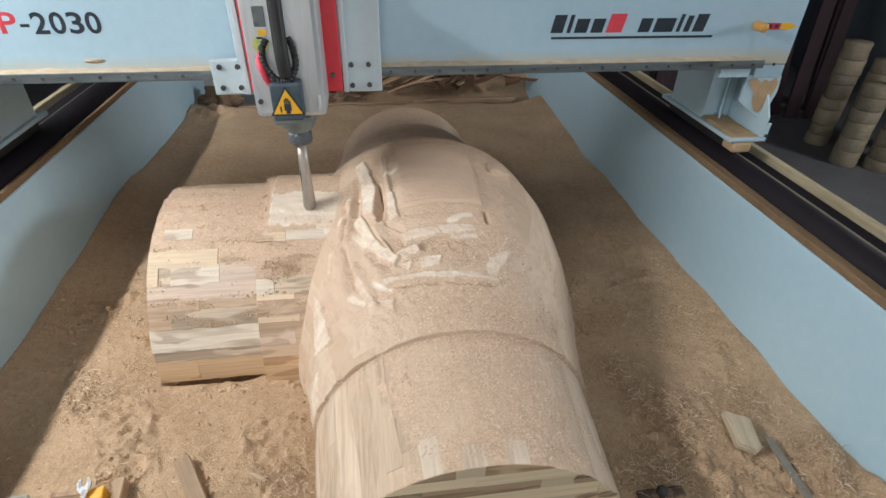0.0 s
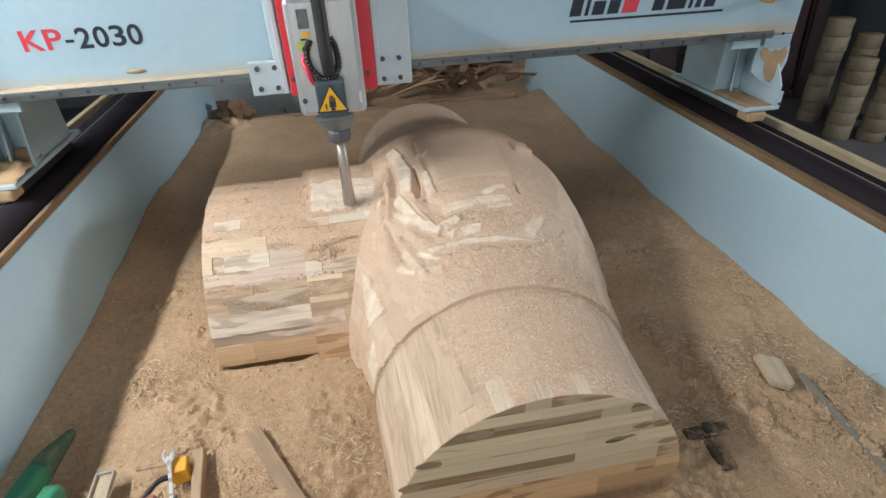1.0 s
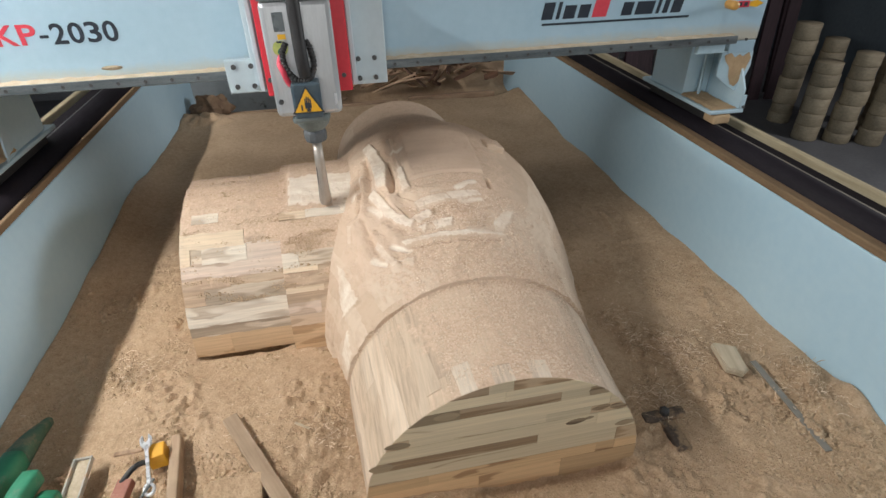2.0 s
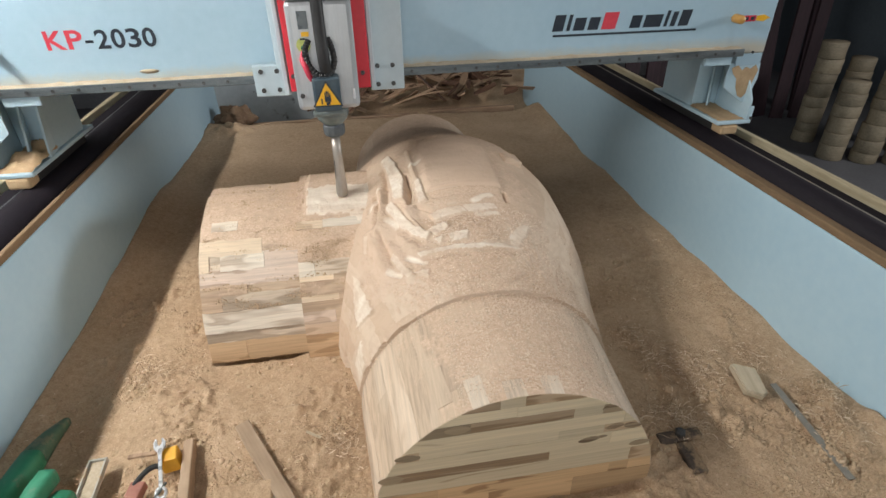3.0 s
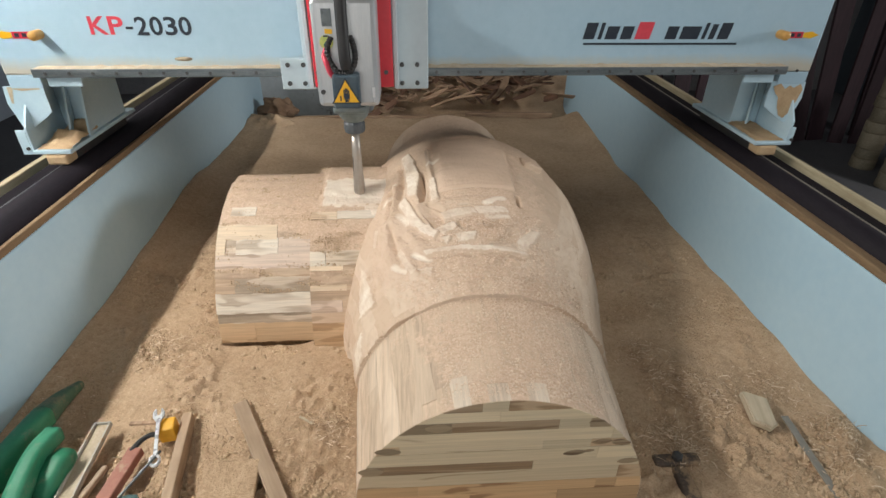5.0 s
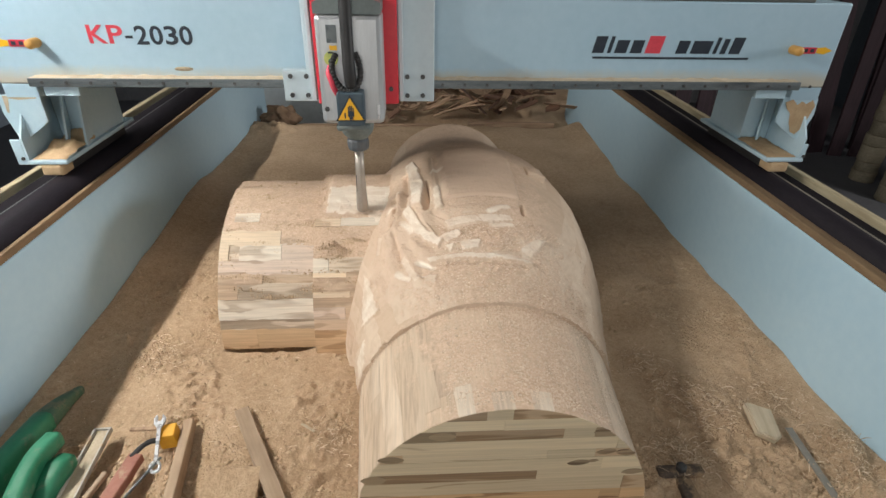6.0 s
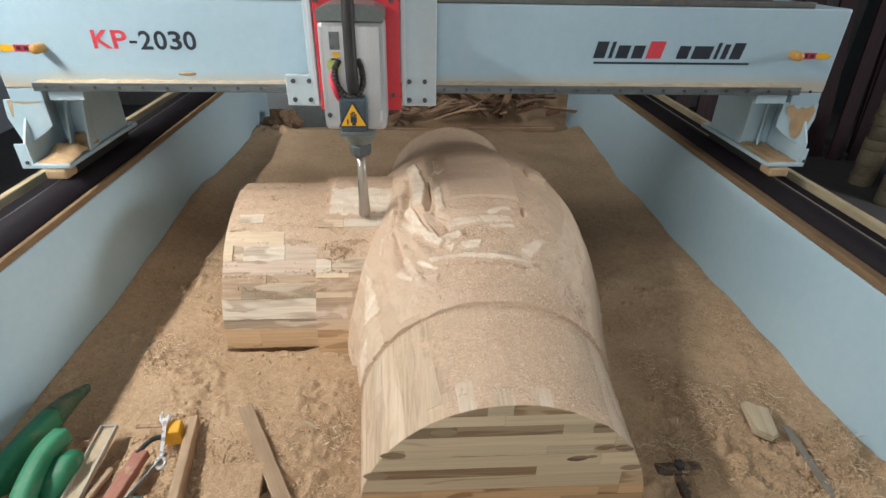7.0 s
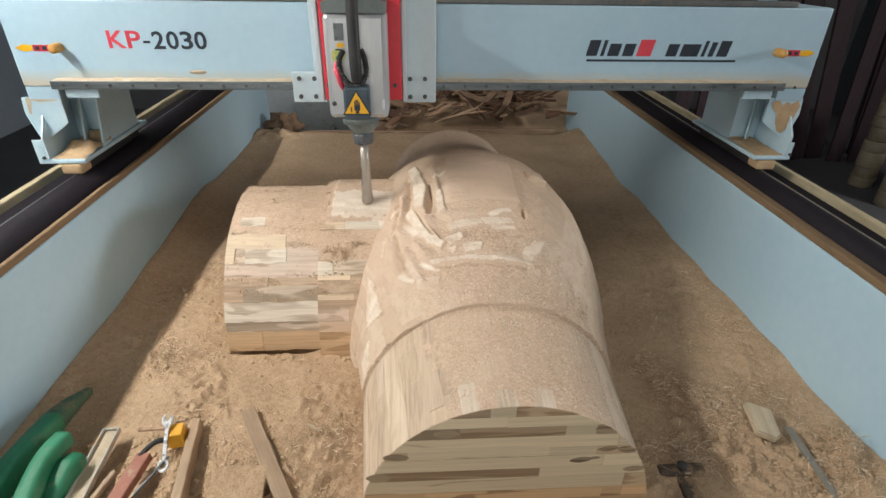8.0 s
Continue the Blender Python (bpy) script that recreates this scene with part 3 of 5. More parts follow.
# ---- the blank being carved ----
def radius_at(y):
    """Radius of the blank about its long axis: end drum, collar, dome, collar, drum. Returns height and half width."""
    ks = [(-0.958, 0.308), (-0.664, 0.327), (-0.6635, 0.337), (-0.60, 0.348), (-0.51, 0.367), (-0.43, 0.398), (-0.34, 0.43), (-0.22, 0.456),
          (-0.07, 0.472), (0.08, 0.458), (0.23, 0.40), (0.33, 0.355), (0.53, 0.335), (0.531, 0.300), (0.82, 0.300)]
    for (a, ra), (b, rb) in zip(ks, ks[1:]):
        if y <= b:
            t = (y - a) / (b - a)
            t = t * t * (3 - 2 * t) * 0.35 + t * 0.65
            r = ra + (rb - ra) * t
            break
    else:
        r = ks[-1][1]
    return r, r - 0.32 * max(0.0, r - 0.36)


# carved marks in plan: through points, half width, height; fresh marks show pale new wood, flat ones have a level top and crisp sides
MARKS = []


def mark(points, w, h, fresh=False, flat=False):
    for (x0, y0), (x1, y1) in zip(points, points[1:]):
        MARKS.append((Vector((x0, y0)), Vector((x1, y1)), w, h, fresh, flat))


mark([(0.004, -0.05), (0.008, -0.18), (0.012, -0.25)], 0.007, 0.010)
mark([(-0.020, -0.18), (-0.014, -0.26), (-0.020, -0.315)], 0.008, -0.022)
mark([(-0.004, -0.335), (0.034, -0.372)], 0.006, -0.014)
mark([(0.050, -0.318), (0.150, -0.326), (0.235, -0.322)], 0.005, -0.005)
mark([(0.078, -0.424), (0.088, -0.436)], 0.008, -0.012)
mark([(0.146, -0.432), (0.158, -0.442)], 0.008, -0.010)
mark([(0.247, -0.318), (0.247, -0.352)], 0.006, -0.016)
mark([(-0.010, -0.508), (0.104, -0.527), (0.225, -0.534)], 0.008, -0.006)
mark([(-0.137, -0.335), (-0.120, -0.41), (-0.101, -0.49)], 0.018, 0.012)
mark([(-0.114, -0.345), (-0.098, -0.42), (-0.084, -0.47)], 0.007, -0.010)
mark([(-0.090, -0.415), (-0.068, -0.48), (-0.044, -0.545)], 0.013, 0.009)
mark([(-0.165, -0.395), (-0.146, -0.50)], 0.015, 0.009)
mark([(-0.060, -0.405), (-0.030, -0.47)], 0.012, 0.006)
mark([(-0.096, -0.19), (-0.090, -0.24), (-0.102, -0.30)], 0.010, 0.014)
mark([(-0.112, -0.20), (-0.106, -0.25), (-0.118, -0.31)], 0.009, -0.012)
mark([(-0.078, -0.10), (-0.074, -0.20), (-0.080, -0.26)], 0.008, -0.012)
mark([(-0.100, -0.31), (-0.122, -0.36)], 0.013, 0.010)

# planed facets in plan: corners, height, its slope along x and y, and how fresh the wood is
FACETS = []


def facet(corners, h, gx, gy, fresh):
    pts = [Vector(c) for c in corners]
    mid = sum(pts, Vector((0, 0))) / len(pts)
    sides = []
    for a, b in zip(pts, pts[1:] + pts[:1]):
        n = Vector((b.y - a.y, a.x - b.x)).normalized()
        sides.append((a, n if n.dot(mid - a) < 0 else -n))
    reach = max((q - mid).length for q in pts)
    low = 0.62 if h > 0 else 1.0
    FACETS.append((mid, sides, reach, h * low, gx * low, gy * low, 0.84 * fresh))


facet([(-0.078, -0.02), (-0.052, -0.02), (-0.022, -0.20), (-0.064, -0.16)], 0.014, 0.35, 0.0, 0.9)
facet([(-0.064, -0.16), (-0.022, -0.20), (-0.032, -0.30), (-0.060, -0.275)], 0.015, 0.30, -0.05, 1.0)
facet([(0.002, -0.24), (0.020, -0.235), (0.026, -0.33), (0.006, -0.338)], 0.012, 0.30, 0.0, 1.0)
facet([(-0.086, -0.285), (-0.064, -0.275), (-0.030, -0.382), (-0.052, -0.388)], 0.011, 0.30, 0.05, 1.0)
facet([(-0.052, -0.386), (-0.030, -0.378), (0.024, -0.442), (0.006, -0.460)], 0.010, 0.20, 0.1, 1.0)
facet([(-0.042, -0.33), (-0.012, -0.335), (0.044, -0.398), (0.014, -0.432)], -0.009, -0.25, 0.1, 0.0)
facet([(0.026, -0.380), (0.110, -0.373), (0.130, -0.400), (0.036, -0.406)], 0.006, 0.02, -0.25, 1.0)
facet([(0.118, -0.374), (0.206, -0.370), (0.212, -0.386), (0.128, -0.404)], 0.005, 0.02, -0.20, 0.9)
facet([(0.014, -0.425), (0.062, -0.418), (0.070, -0.440), (0.030, -0.456)], 0.005, 0.25, 0.0, 1.0)
facet([(0.060, -0.455), (0.116, -0.460), (0.110, -0.485), (0.068, -0.482)], 0.004, 0.15, -0.1, 1.0)
facet([(0.018, -0.458), (0.052, -0.463), (0.038, -0.480)], 0.005, 0.20, 0.0, 0.9)
facet([(-0.022, -0.484), (0.104, -0.499), (0.108, -0.517), (-0.012, -0.500)], 0.007, 0.0, -0.25, 1.0)
facet([(0.100, -0.499), (0.240, -0.506), (0.246, -0.523), (0.104, -0.517)], 0.007, 0.0, -0.25, 1.0)
facet([(0.205, -0.494), (0.262, -0.436), (0.294, -0.424), (0.276, -0.458), (0.240, -0.505)], 0.004, 0.05, 0.05, 1.0)
facet([(0.048, -0.302), (0.236, -0.302), (0.240, -0.330), (0.044, -0.330)], 0.002, 0.0, 0.28, 0.0)
facet([(-0.194, -0.395), (-0.176, -0.430), (-0.164, -0.485), (-0.198, -0.470)], 0.007, 0.30, 0.0, 0.9)
facet([(-0.198, -0.470), (-0.164, -0.485), (-0.146, -0.555), (-0.192, -0.540)], 0.008, 0.25, 0.0, 1.0)
facet([(-0.212, -0.600), (-0.184, -0.585), (-0.176, -0.655), (-0.204, -0.662)], 0.005, 0.25, 0.0, 0.9)
facet([(-0.090, -0.455), (-0.078, -0.450), (-0.038, -0.545), (-0.052, -0.548)], 0.009, 0.25, 0.0, 0.8)
facet([(-0.036, -0.536), (0.000, -0.548), (-0.004, -0.566)], 0.004, 0.2, 0.0, 0.9)
facet([(-0.150, -0.330), (-0.138, -0.345), (-0.150, -0.385), (-0.160, -0.375)], 0.008, 0.3, 0.0, 0.8)


rng = random.Random(31)
for _ in range(46):
    px, py = rng.uniform(-0.16, 0.27), rng.uniform(-0.52, -0.14)
    if px > 0.02 and py > -0.31:
        continue
    turn = math.atan2(py + 0.30, px - 0.13) + 1.57 + rng.uniform(-0.5, 0.5)
    half = rng.uniform(0.012, 0.04)
    dx, dy = half * math.cos(turn), half * math.sin(turn)
    mark([(px - dx, py - dy), (px + dx, py + dy)], rng.uniform(0.004, 0.010), rng.uniform(-0.006, 0.005), rng.random() < 0.2)


def crown(x, y):
    """The finished smooth cap of the relief: a shallow raised shield with a straight lower edge."""
    if not -0.02 < x < 0.29 or not -0.31 < y < 0.06:
        return 0.0
    side = smooth_step(0.018, 0.045, x) * (1 - smooth_step(0.238, 0.246, x + 0.05 * max(0.0, y + 0.1)))
    return 0.008 * side * smooth_step(-0.2985, -0.2935, y) * (1 - smooth_step(-0.02, 0.05, y))


def carved(x, y):
    h, fresh = crown(x, y), 0.0
    p = Vector((x, y))
    wild = noise.noise(Vector((x * 34, y * 34, 3))) + 0.5 * noise.noise(Vector((x * 90, y * 90, 8)))
    for a, b, w, k, f, flat in MARKS:
        if abs(x - a.x) > 0.3 or abs(y - a.y) > 0.3:
            continue
        d = b - a
        t = max(0.0, min(1.0, (p - a).dot(d) / d.length_squared))
        q = (p - a - d * t).length / (w * (1 + 0.4 * wild))
        if q < 1.6:
            g = k * (1 - smooth_step(0.85, 1.2, q) if flat else max(0.0, 1 - q / 1.3))
            h = max(h, g) if k > 0 and h >= 0 else h + g
            if f:
                fresh = max(fresh, min(1.0, 1.5 - q))
    for mid, sides, reach, k, gx, gy, f in FACETS:
        d = p - mid
        if d.length > reach + 0.01:
            continue
        out = max((p - a).dot(n) for a, n in sides) + 0.0035 * wild
        if out < 0.003:
            g = (1 - smooth_step(-0.001, 0.003, out))
            h = h * (1 - g) + g * (k + gx * d.x + gy * d.y)
            if out < 0.0:
                fresh = max(f, fresh) if f else 0.0
    return h, fresh


def shell(bm, rows, fresh, axis, bare=()):
    """Quads between rows of vertices; fresh: which vertices show new wood. Steps between drum and collar stay sharp."""
    for a, b in zip(rows, rows[1:]):
        step = abs(a[0].co[axis] - b[0].co[axis]) < 0.0012
        for k in range(len(a) - 1):
            f = bm.faces.new((a[k], a[k + 1], b[k + 1], b[k]))
            f.smooth = not step
            if step:
                for e in f.edges:
                    e.smooth = False
    layer = bm.verts.layers.float["fresh"]
    for v, amount in fresh.items():
        v[layer] = amount
    layer = bm.verts.layers.float["bare"]
    for v, amount in dict(bare).items():
        v[layer] = amount


def blank():
    ob = thing("wood_carving", 0, 0, 0, label="large laminated wooden blank, half carved, dusted with sawdust on the bed", category="wood carving")
    bm = bmesh.new()
    bm.verts.layers.float.new("fresh")
    bm.verts.layers.float.new("bare")
    ys = [-0.9585 + 0.008 * k for k in range(44)] + [-0.6 + 0.0026 * k for k in range(220)] + [-0.028 + 0.007 * k for k in range(122)]
    ys = sorted([y for y in ys if y < 0.819 and abs(y + 0.664) > 0.002] + [-0.6642, -0.6634, 0.5302, 0.5312, 0.819])
    turns = [0.5 - 0.5 * (0.72 * (1 - 2 * k / 360) + 0.28 * (1 - 2 * k / 360) ** 3) for k in range(361)]
    fresh, bare, rows = {}, {}, []
    for y in ys:
        r, w = radius_at(y)
        row = []
        for t in turns:
            a = math.pi * t
            x, z = CX + w * math.cos(a), r * math.sin(a)
            q = Vector((x, y, z))
            if y < -0.6638:
                h, f = -0.006, 0.0
            else:
                h, f = carved(x, y) if z > 0.10 else (0.0, 0.0)
                folds = max(0.0, 1 - ((x + 0.08) / 0.15) ** 2) * max(0.0, 1 - ((y + 0.36) / 0.24) ** 2)
                rough = smooth_step(-0.36, -0.46, y)
                h += (0.001 + 0.0016 * rough) * noise.noise(q * 30) + 0.0022 * rough * noise.noise(q * 85) + (0.003 * noise.noise(q * 9) if y < -0.2 else 0.0)
                h += folds * 0.010 * noise.noise(Vector((x * 22, y * 9, 4)) + Vector((1.2, 0, 0)) * noise.noise(q * 7))
                # torn fibres along the collar's front edge, and the flank drawn in above the bed
                h += smooth_step(-0.645, -0.664, y) * (0.005 * noise.noise(Vector((a * 9, 1, 2))) - 0.006 * max(0.0, noise.noise(Vector((a * 26, 4, 2)))))
                if x < CX and y < -0.50:
                    h -= 0.014 * (1 - smooth_step(0.03, 0.075, z))
            v = bm.verts.new((x + h * math.cos(a), y, max(-0.03, z + h * math.sin(a))))
            if f:
                fresh[v] = f
            if z > 0.2 and y > -0.55:
                bare[v] = max(0.9 * min(1.0, crown(x, y) / 0.005), 0.75 * max(0.0, min(1.0, 1.6 - 11 * math.hypot(x + 0.09, (y + 0.40) * 0.55))))
            row.append(v)
        row = [bm.verts.new((row[0].co.x, y, -0.05))] + row + [bm.verts.new((row[-1].co.x, y, -0.05))]
        rows.append(row)
    shell(bm, rows, fresh, 1, bare)
    bm.faces.new(list(reversed(rows[0])))
    bm.faces.new(rows[-1])
    bmesh.ops.recalc_face_normals(bm, faces=bm.faces)
    part("body", bm, BLANK, ob, "domed body between two half drums")
    bm = boxes(-0.050, 0.018, -0.034, 0.030, -0.06, 0.012, 0.008, seg=3)
    bmesh.ops.subdivide_edges(bm, edges=bm.edges, cuts=2, use_grid_fill=True)
    for v in bm.verts:
        v.co += Vector((1, 1, 1)) * 0.004 * noise.noise(v.co * 40)
    bmesh.ops.transform(bm, matrix=pose(0.343, -0.080, 0.410, 0, 20, 10), verts=bm.verts)
    part("lug", bm, BLANK, ob, "small uncarved lug", True)
    # the arm across: a drum and a thicker collar
    bm = bmesh.new()
    bm.verts.layers.float.new("fresh")
    bm.verts.layers.float.new("bare")
    fresh, rows = {}, []
    xs = sorted([-0.618 + 0.005 * k for k in range(130)] + [-0.3455, -0.3445])
    for x in xs:
        R = 0.357 if x < -0.345 else 0.378
        chip = 1.0 if x < -0.600 or -0.345 < x < -0.325 else 0.0
        row = []
        for k in range(301):
            a = math.pi * k / 300
            y, z = AY - R * math.cos(a), R * math.sin(a)
            step = 0.0025 * math.sin(z / 0.043 * math.pi) ** 8 if x < -0.12 else 0.0
            q = Vector((x, y, z))
            h = 0.0026 * noise.noise(q * 28) + 0.0045 * noise.noise(Vector((2 * x, y * 20, z * 20))) - step + 0.004 * max(0.0, noise.noise(q * 45)) * max(0.0, noise.noise(Vector((x * 5, y * 30, 9))))
            front = y < AY
            if front and z < (0.321 if x < -0.345 else 0.329) and x < -0.16:
                h = -0.008 if z > 0.03 else -0.03
            h -= chip * 0.012 * max(0.0, noise.noise(Vector((x * 30, y * 26, z * 26))) - 0.05)
            u = 0.014 * noise.noise(Vector((x * 22, y * 9, 2))) + 0.010 * noise.noise(Vector((x * 75, y * 30, 2)))
            cut = -0.315 + u < x < -0.05 and -0.215 + u < y < -0.095 + u
            if -0.315 < x < -0.05 and -0.215 < y - u * 0.5 < 0.02:
                h += 0.006
            v = bm.verts.new((x, y - h * math.cos(a), z + h * math.sin(a)))
            if cut or (-0.19 + u < x < -0.12 and -0.255 + u < y < -0.215 + u * 0.3):
                fresh[v] = 1.0
            row.append(v)
        row = [bm.verts.new((x, row[0].co.y, -0.05))] + row + [bm.verts.new((x, row[-1].co.y, -0.05))]
        rows.append(row)
    shell(bm, rows, fresh, 0)
    bm.faces.new(rows[0])
    bm.faces.new(list(reversed(rows[-1])))
    bmesh.ops.recalc_face_normals(bm, faces=bm.faces)
    part("arm", bm, BLANK, ob, "stepped half drum arm with clear board layers")
    arm_boards(ob)
    drum_boards(ob)
    end_boards(ob)
    return ob


def board_patch(parent, surf, u0, u1, v0, v1, material, nu=12, nv=5, depth=0.012, ragged=0.0012):
    """One board where it shows on a rounded face; surf gives a point and its outward direction for u, v."""
    bm = bmesh.new()
    grid = []
    for i in range(nu + 1):
        row = []
        for j in range(nv + 1):
            u, v = u0 + (u1 - u0) * i / nu, v0 + (v1 - v0) * j / nv
            p, n = surf(u, v)
            if j in (0, nv):
                p, n = surf(u, v + ragged * noise.noise(p * 38))
            row.append((bm.verts.new(p + n * 0.0011 * noise.noise(p * 42)), n))
        grid.append(row)
    for a, b in zip(grid, grid[1:]):
        for k in range(nv):
            bm.faces.new((a[k][0], a[k + 1][0], b[k + 1][0], b[k][0])).smooth = True
    rim = [grid[i][0] for i in range(nu + 1)] + [grid[nu][j] for j in range(1, nv + 1)] + [grid[i][nv] for i in range(nu - 1, -1, -1)] + [grid[0][j] for j in range(nv - 1, 0, -1)]
    low = [bm.verts.new(v.co - n * depth) for v, n in rim]
    for k in range(len(rim)):
        j = (k + 1) % len(rim)
        f = bm.faces.new((rim[k][0], rim[j][0], low[j], low[k]))
        for e in f.edges:
            e.smooth = False
    bmesh.ops.recalc_face_normals(bm, faces=bm.faces)
    return part("board", bm, WOODS[material], parent)


def arm_boards(ob):
    """The boards of the arm's face, course on course: outer drum first, then the thicker collar."""
    rng = random.Random(9)

    def face(R):
        def surf(x, z):
            c = math.sqrt(max(0.0004, R * R - z * z))
            return Vector((x, AY - c, z)), Vector((0, -c / R, z / R))
        return surf

    outer = ((0.007, 0.070, ((-0.617, "orange"), (-0.515, "orange"), (-0.3455, ""))), (0.070, 0.104, ((-0.617, "grey"), (-0.3455, ""))),
             (0.104, 0.156, ((-0.617, "white"), (-0.3455, ""))), (0.156, 0.196, ((-0.617, "tan"), (-0.562, "grey"), (-0.3455, ""))),
             (0.196, 0.217, ((-0.617, "dusty"), (-0.49, "tan"), (-0.3455, ""))), (0.217, 0.251, ((-0.617, "pink"), (-0.3455, ""))),
             (0.251, 0.281, ((-0.617, "cream"), (-0.590, "grey"), (-0.560, "white"), (-0.44, "pink"), (-0.3455, ""))),
             (0.281, 0.306, ((-0.617, "cream"), (-0.445, "dusty"), (-0.3455, ""))), (0.306, 0.324, ((-0.617, "dusty"), (-0.3455, ""))),
             (0.324, 0.334, ((-0.617, "dusty"), (-0.588, "white"), (-0.515, "dusty"), (-0.3455, ""))))
    inner = ((-0.030, 0.078, ((-0.3445, "orange"), (-0.20, ""))), (0.078, 0.112, ((-0.3445, "tan"), (-0.19, ""))), (0.112, 0.144, ((-0.3445, "pink"), (-0.255, "dusty"), (-0.18, ""))),
             (0.144, 0.172, ((-0.3445, "tan"), (-0.17, ""))), (0.172, 0.184, ((-0.3445, "cream"), (-0.24, "dusty"), (-0.17, ""))), (0.184, 0.222, ((-0.3445, "dusty"), (-0.16, ""))),
             (0.222, 0.230, ((-0.3445, "cream"), (-0.25, "tan"), (-0.16, ""))), (0.230, 0.262, ((-0.3445, "white"), (-0.300, "grey"), (-0.16, ""))), (0.262, 0.300, ((-0.3445, "dusty"), (-0.16, ""))),
             (0.300, 0.328, ((-0.3445, "dusty"), (-0.16, ""))), (0.328, 0.338, ((-0.3445, "cream"), (-0.27, "white"), (-0.15, ""))))
    for R, courses in ((0.357, outer), (0.378, inner)):
        for z0, z1, cuts in courses:
            for (x0, kind), (x1, _) in zip(cuts, cuts[1:]):
                out = rng.uniform(-0.0015, 0.0015) + (0.002 if kind in ("white", "cream") else 0.0)
                board_patch(ob, face(R + out), x0 + 0.0003, x1 - 0.0003, z0 - 0.0014, z1 + 0.0014, kind, max(5, int((x1 - x0) / 0.012)), 4, ragged=min(0.0035, (z1 - z0) * 0.12))


def drum_boards(ob):
    """The boards of the near drum: courses up both flanks and strips along the top."""
    rng = random.Random(14)
    top = 0.262

    def flank(side, out):
        def surf(y, z):
            r, w = radius_at(y)
            c = math.sqrt(max(0.0, 1 - (z / r) ** 2))
            return Vector((CX + side * (w + out) * c, y, z * (1 + out / r))), Vector((side * c, 0, z / r))
        return surf

    def crest(out):
        def surf(y, f):
            r, w = radius_at(y)
            a = math.pi / 2 - f * (math.pi / 2 - math.asin(top / r))
            return Vector((CX + (w + out) * math.cos(a), y, (r + out) * math.sin(a))), Vector((math.cos(a), 0, math.sin(a)))
        return surf

    y0, y1 = -0.9592, -0.6645
    zs = (-0.03, 0.062, 0.1035, 0.145, 0.1865, 0.228, top)
    for side in (-1, 1):
        for k, (za, zb) in enumerate(zip(zs, zs[1:])):
            cut = y0 + rng.uniform(0.05, 0.22)
            kinds = (("side", "sidepale"), ("sidepale", "side"), ("side", "side"))[k % 3]
            for ya, yb, kind in ((y0, cut, kinds[0]), (cut + 0.0005, y1, kinds[1])) if k == 3 else ((y0, y1, kinds[0]),):
                board_patch(ob, flank(side, rng.uniform(-0.0004, 0.0008)), ya, yb, za, zb, kind, 10, 3)
    fs = (-1.0, -0.80, -0.62, -0.42, -0.22, 0.02, 0.22, 0.46, 0.66, 0.84, 1.0)
    tones = (("side", "top"), ("side", "top"), ("toppale", "top"), ("top", "top"), ("toppale", "top"), ("top", "top"), ("toppale", "top"), ("top", "top"), ("side", "side"), ("sidepale", "sidepale"))
    for (fa, fb), (near, far) in zip(zip(fs, fs[1:]), tones):
        cut = y0 + rng.uniform(0.03, 0.10)
        for ya, yb, kind in ((y0, cut, near), (cut + 0.0004, y1, far)):
            board_patch(ob, crest(rng.uniform(-0.0004, 0.0007)), ya, yb, fa, fb, kind, 8, 4, ragged=0.004)


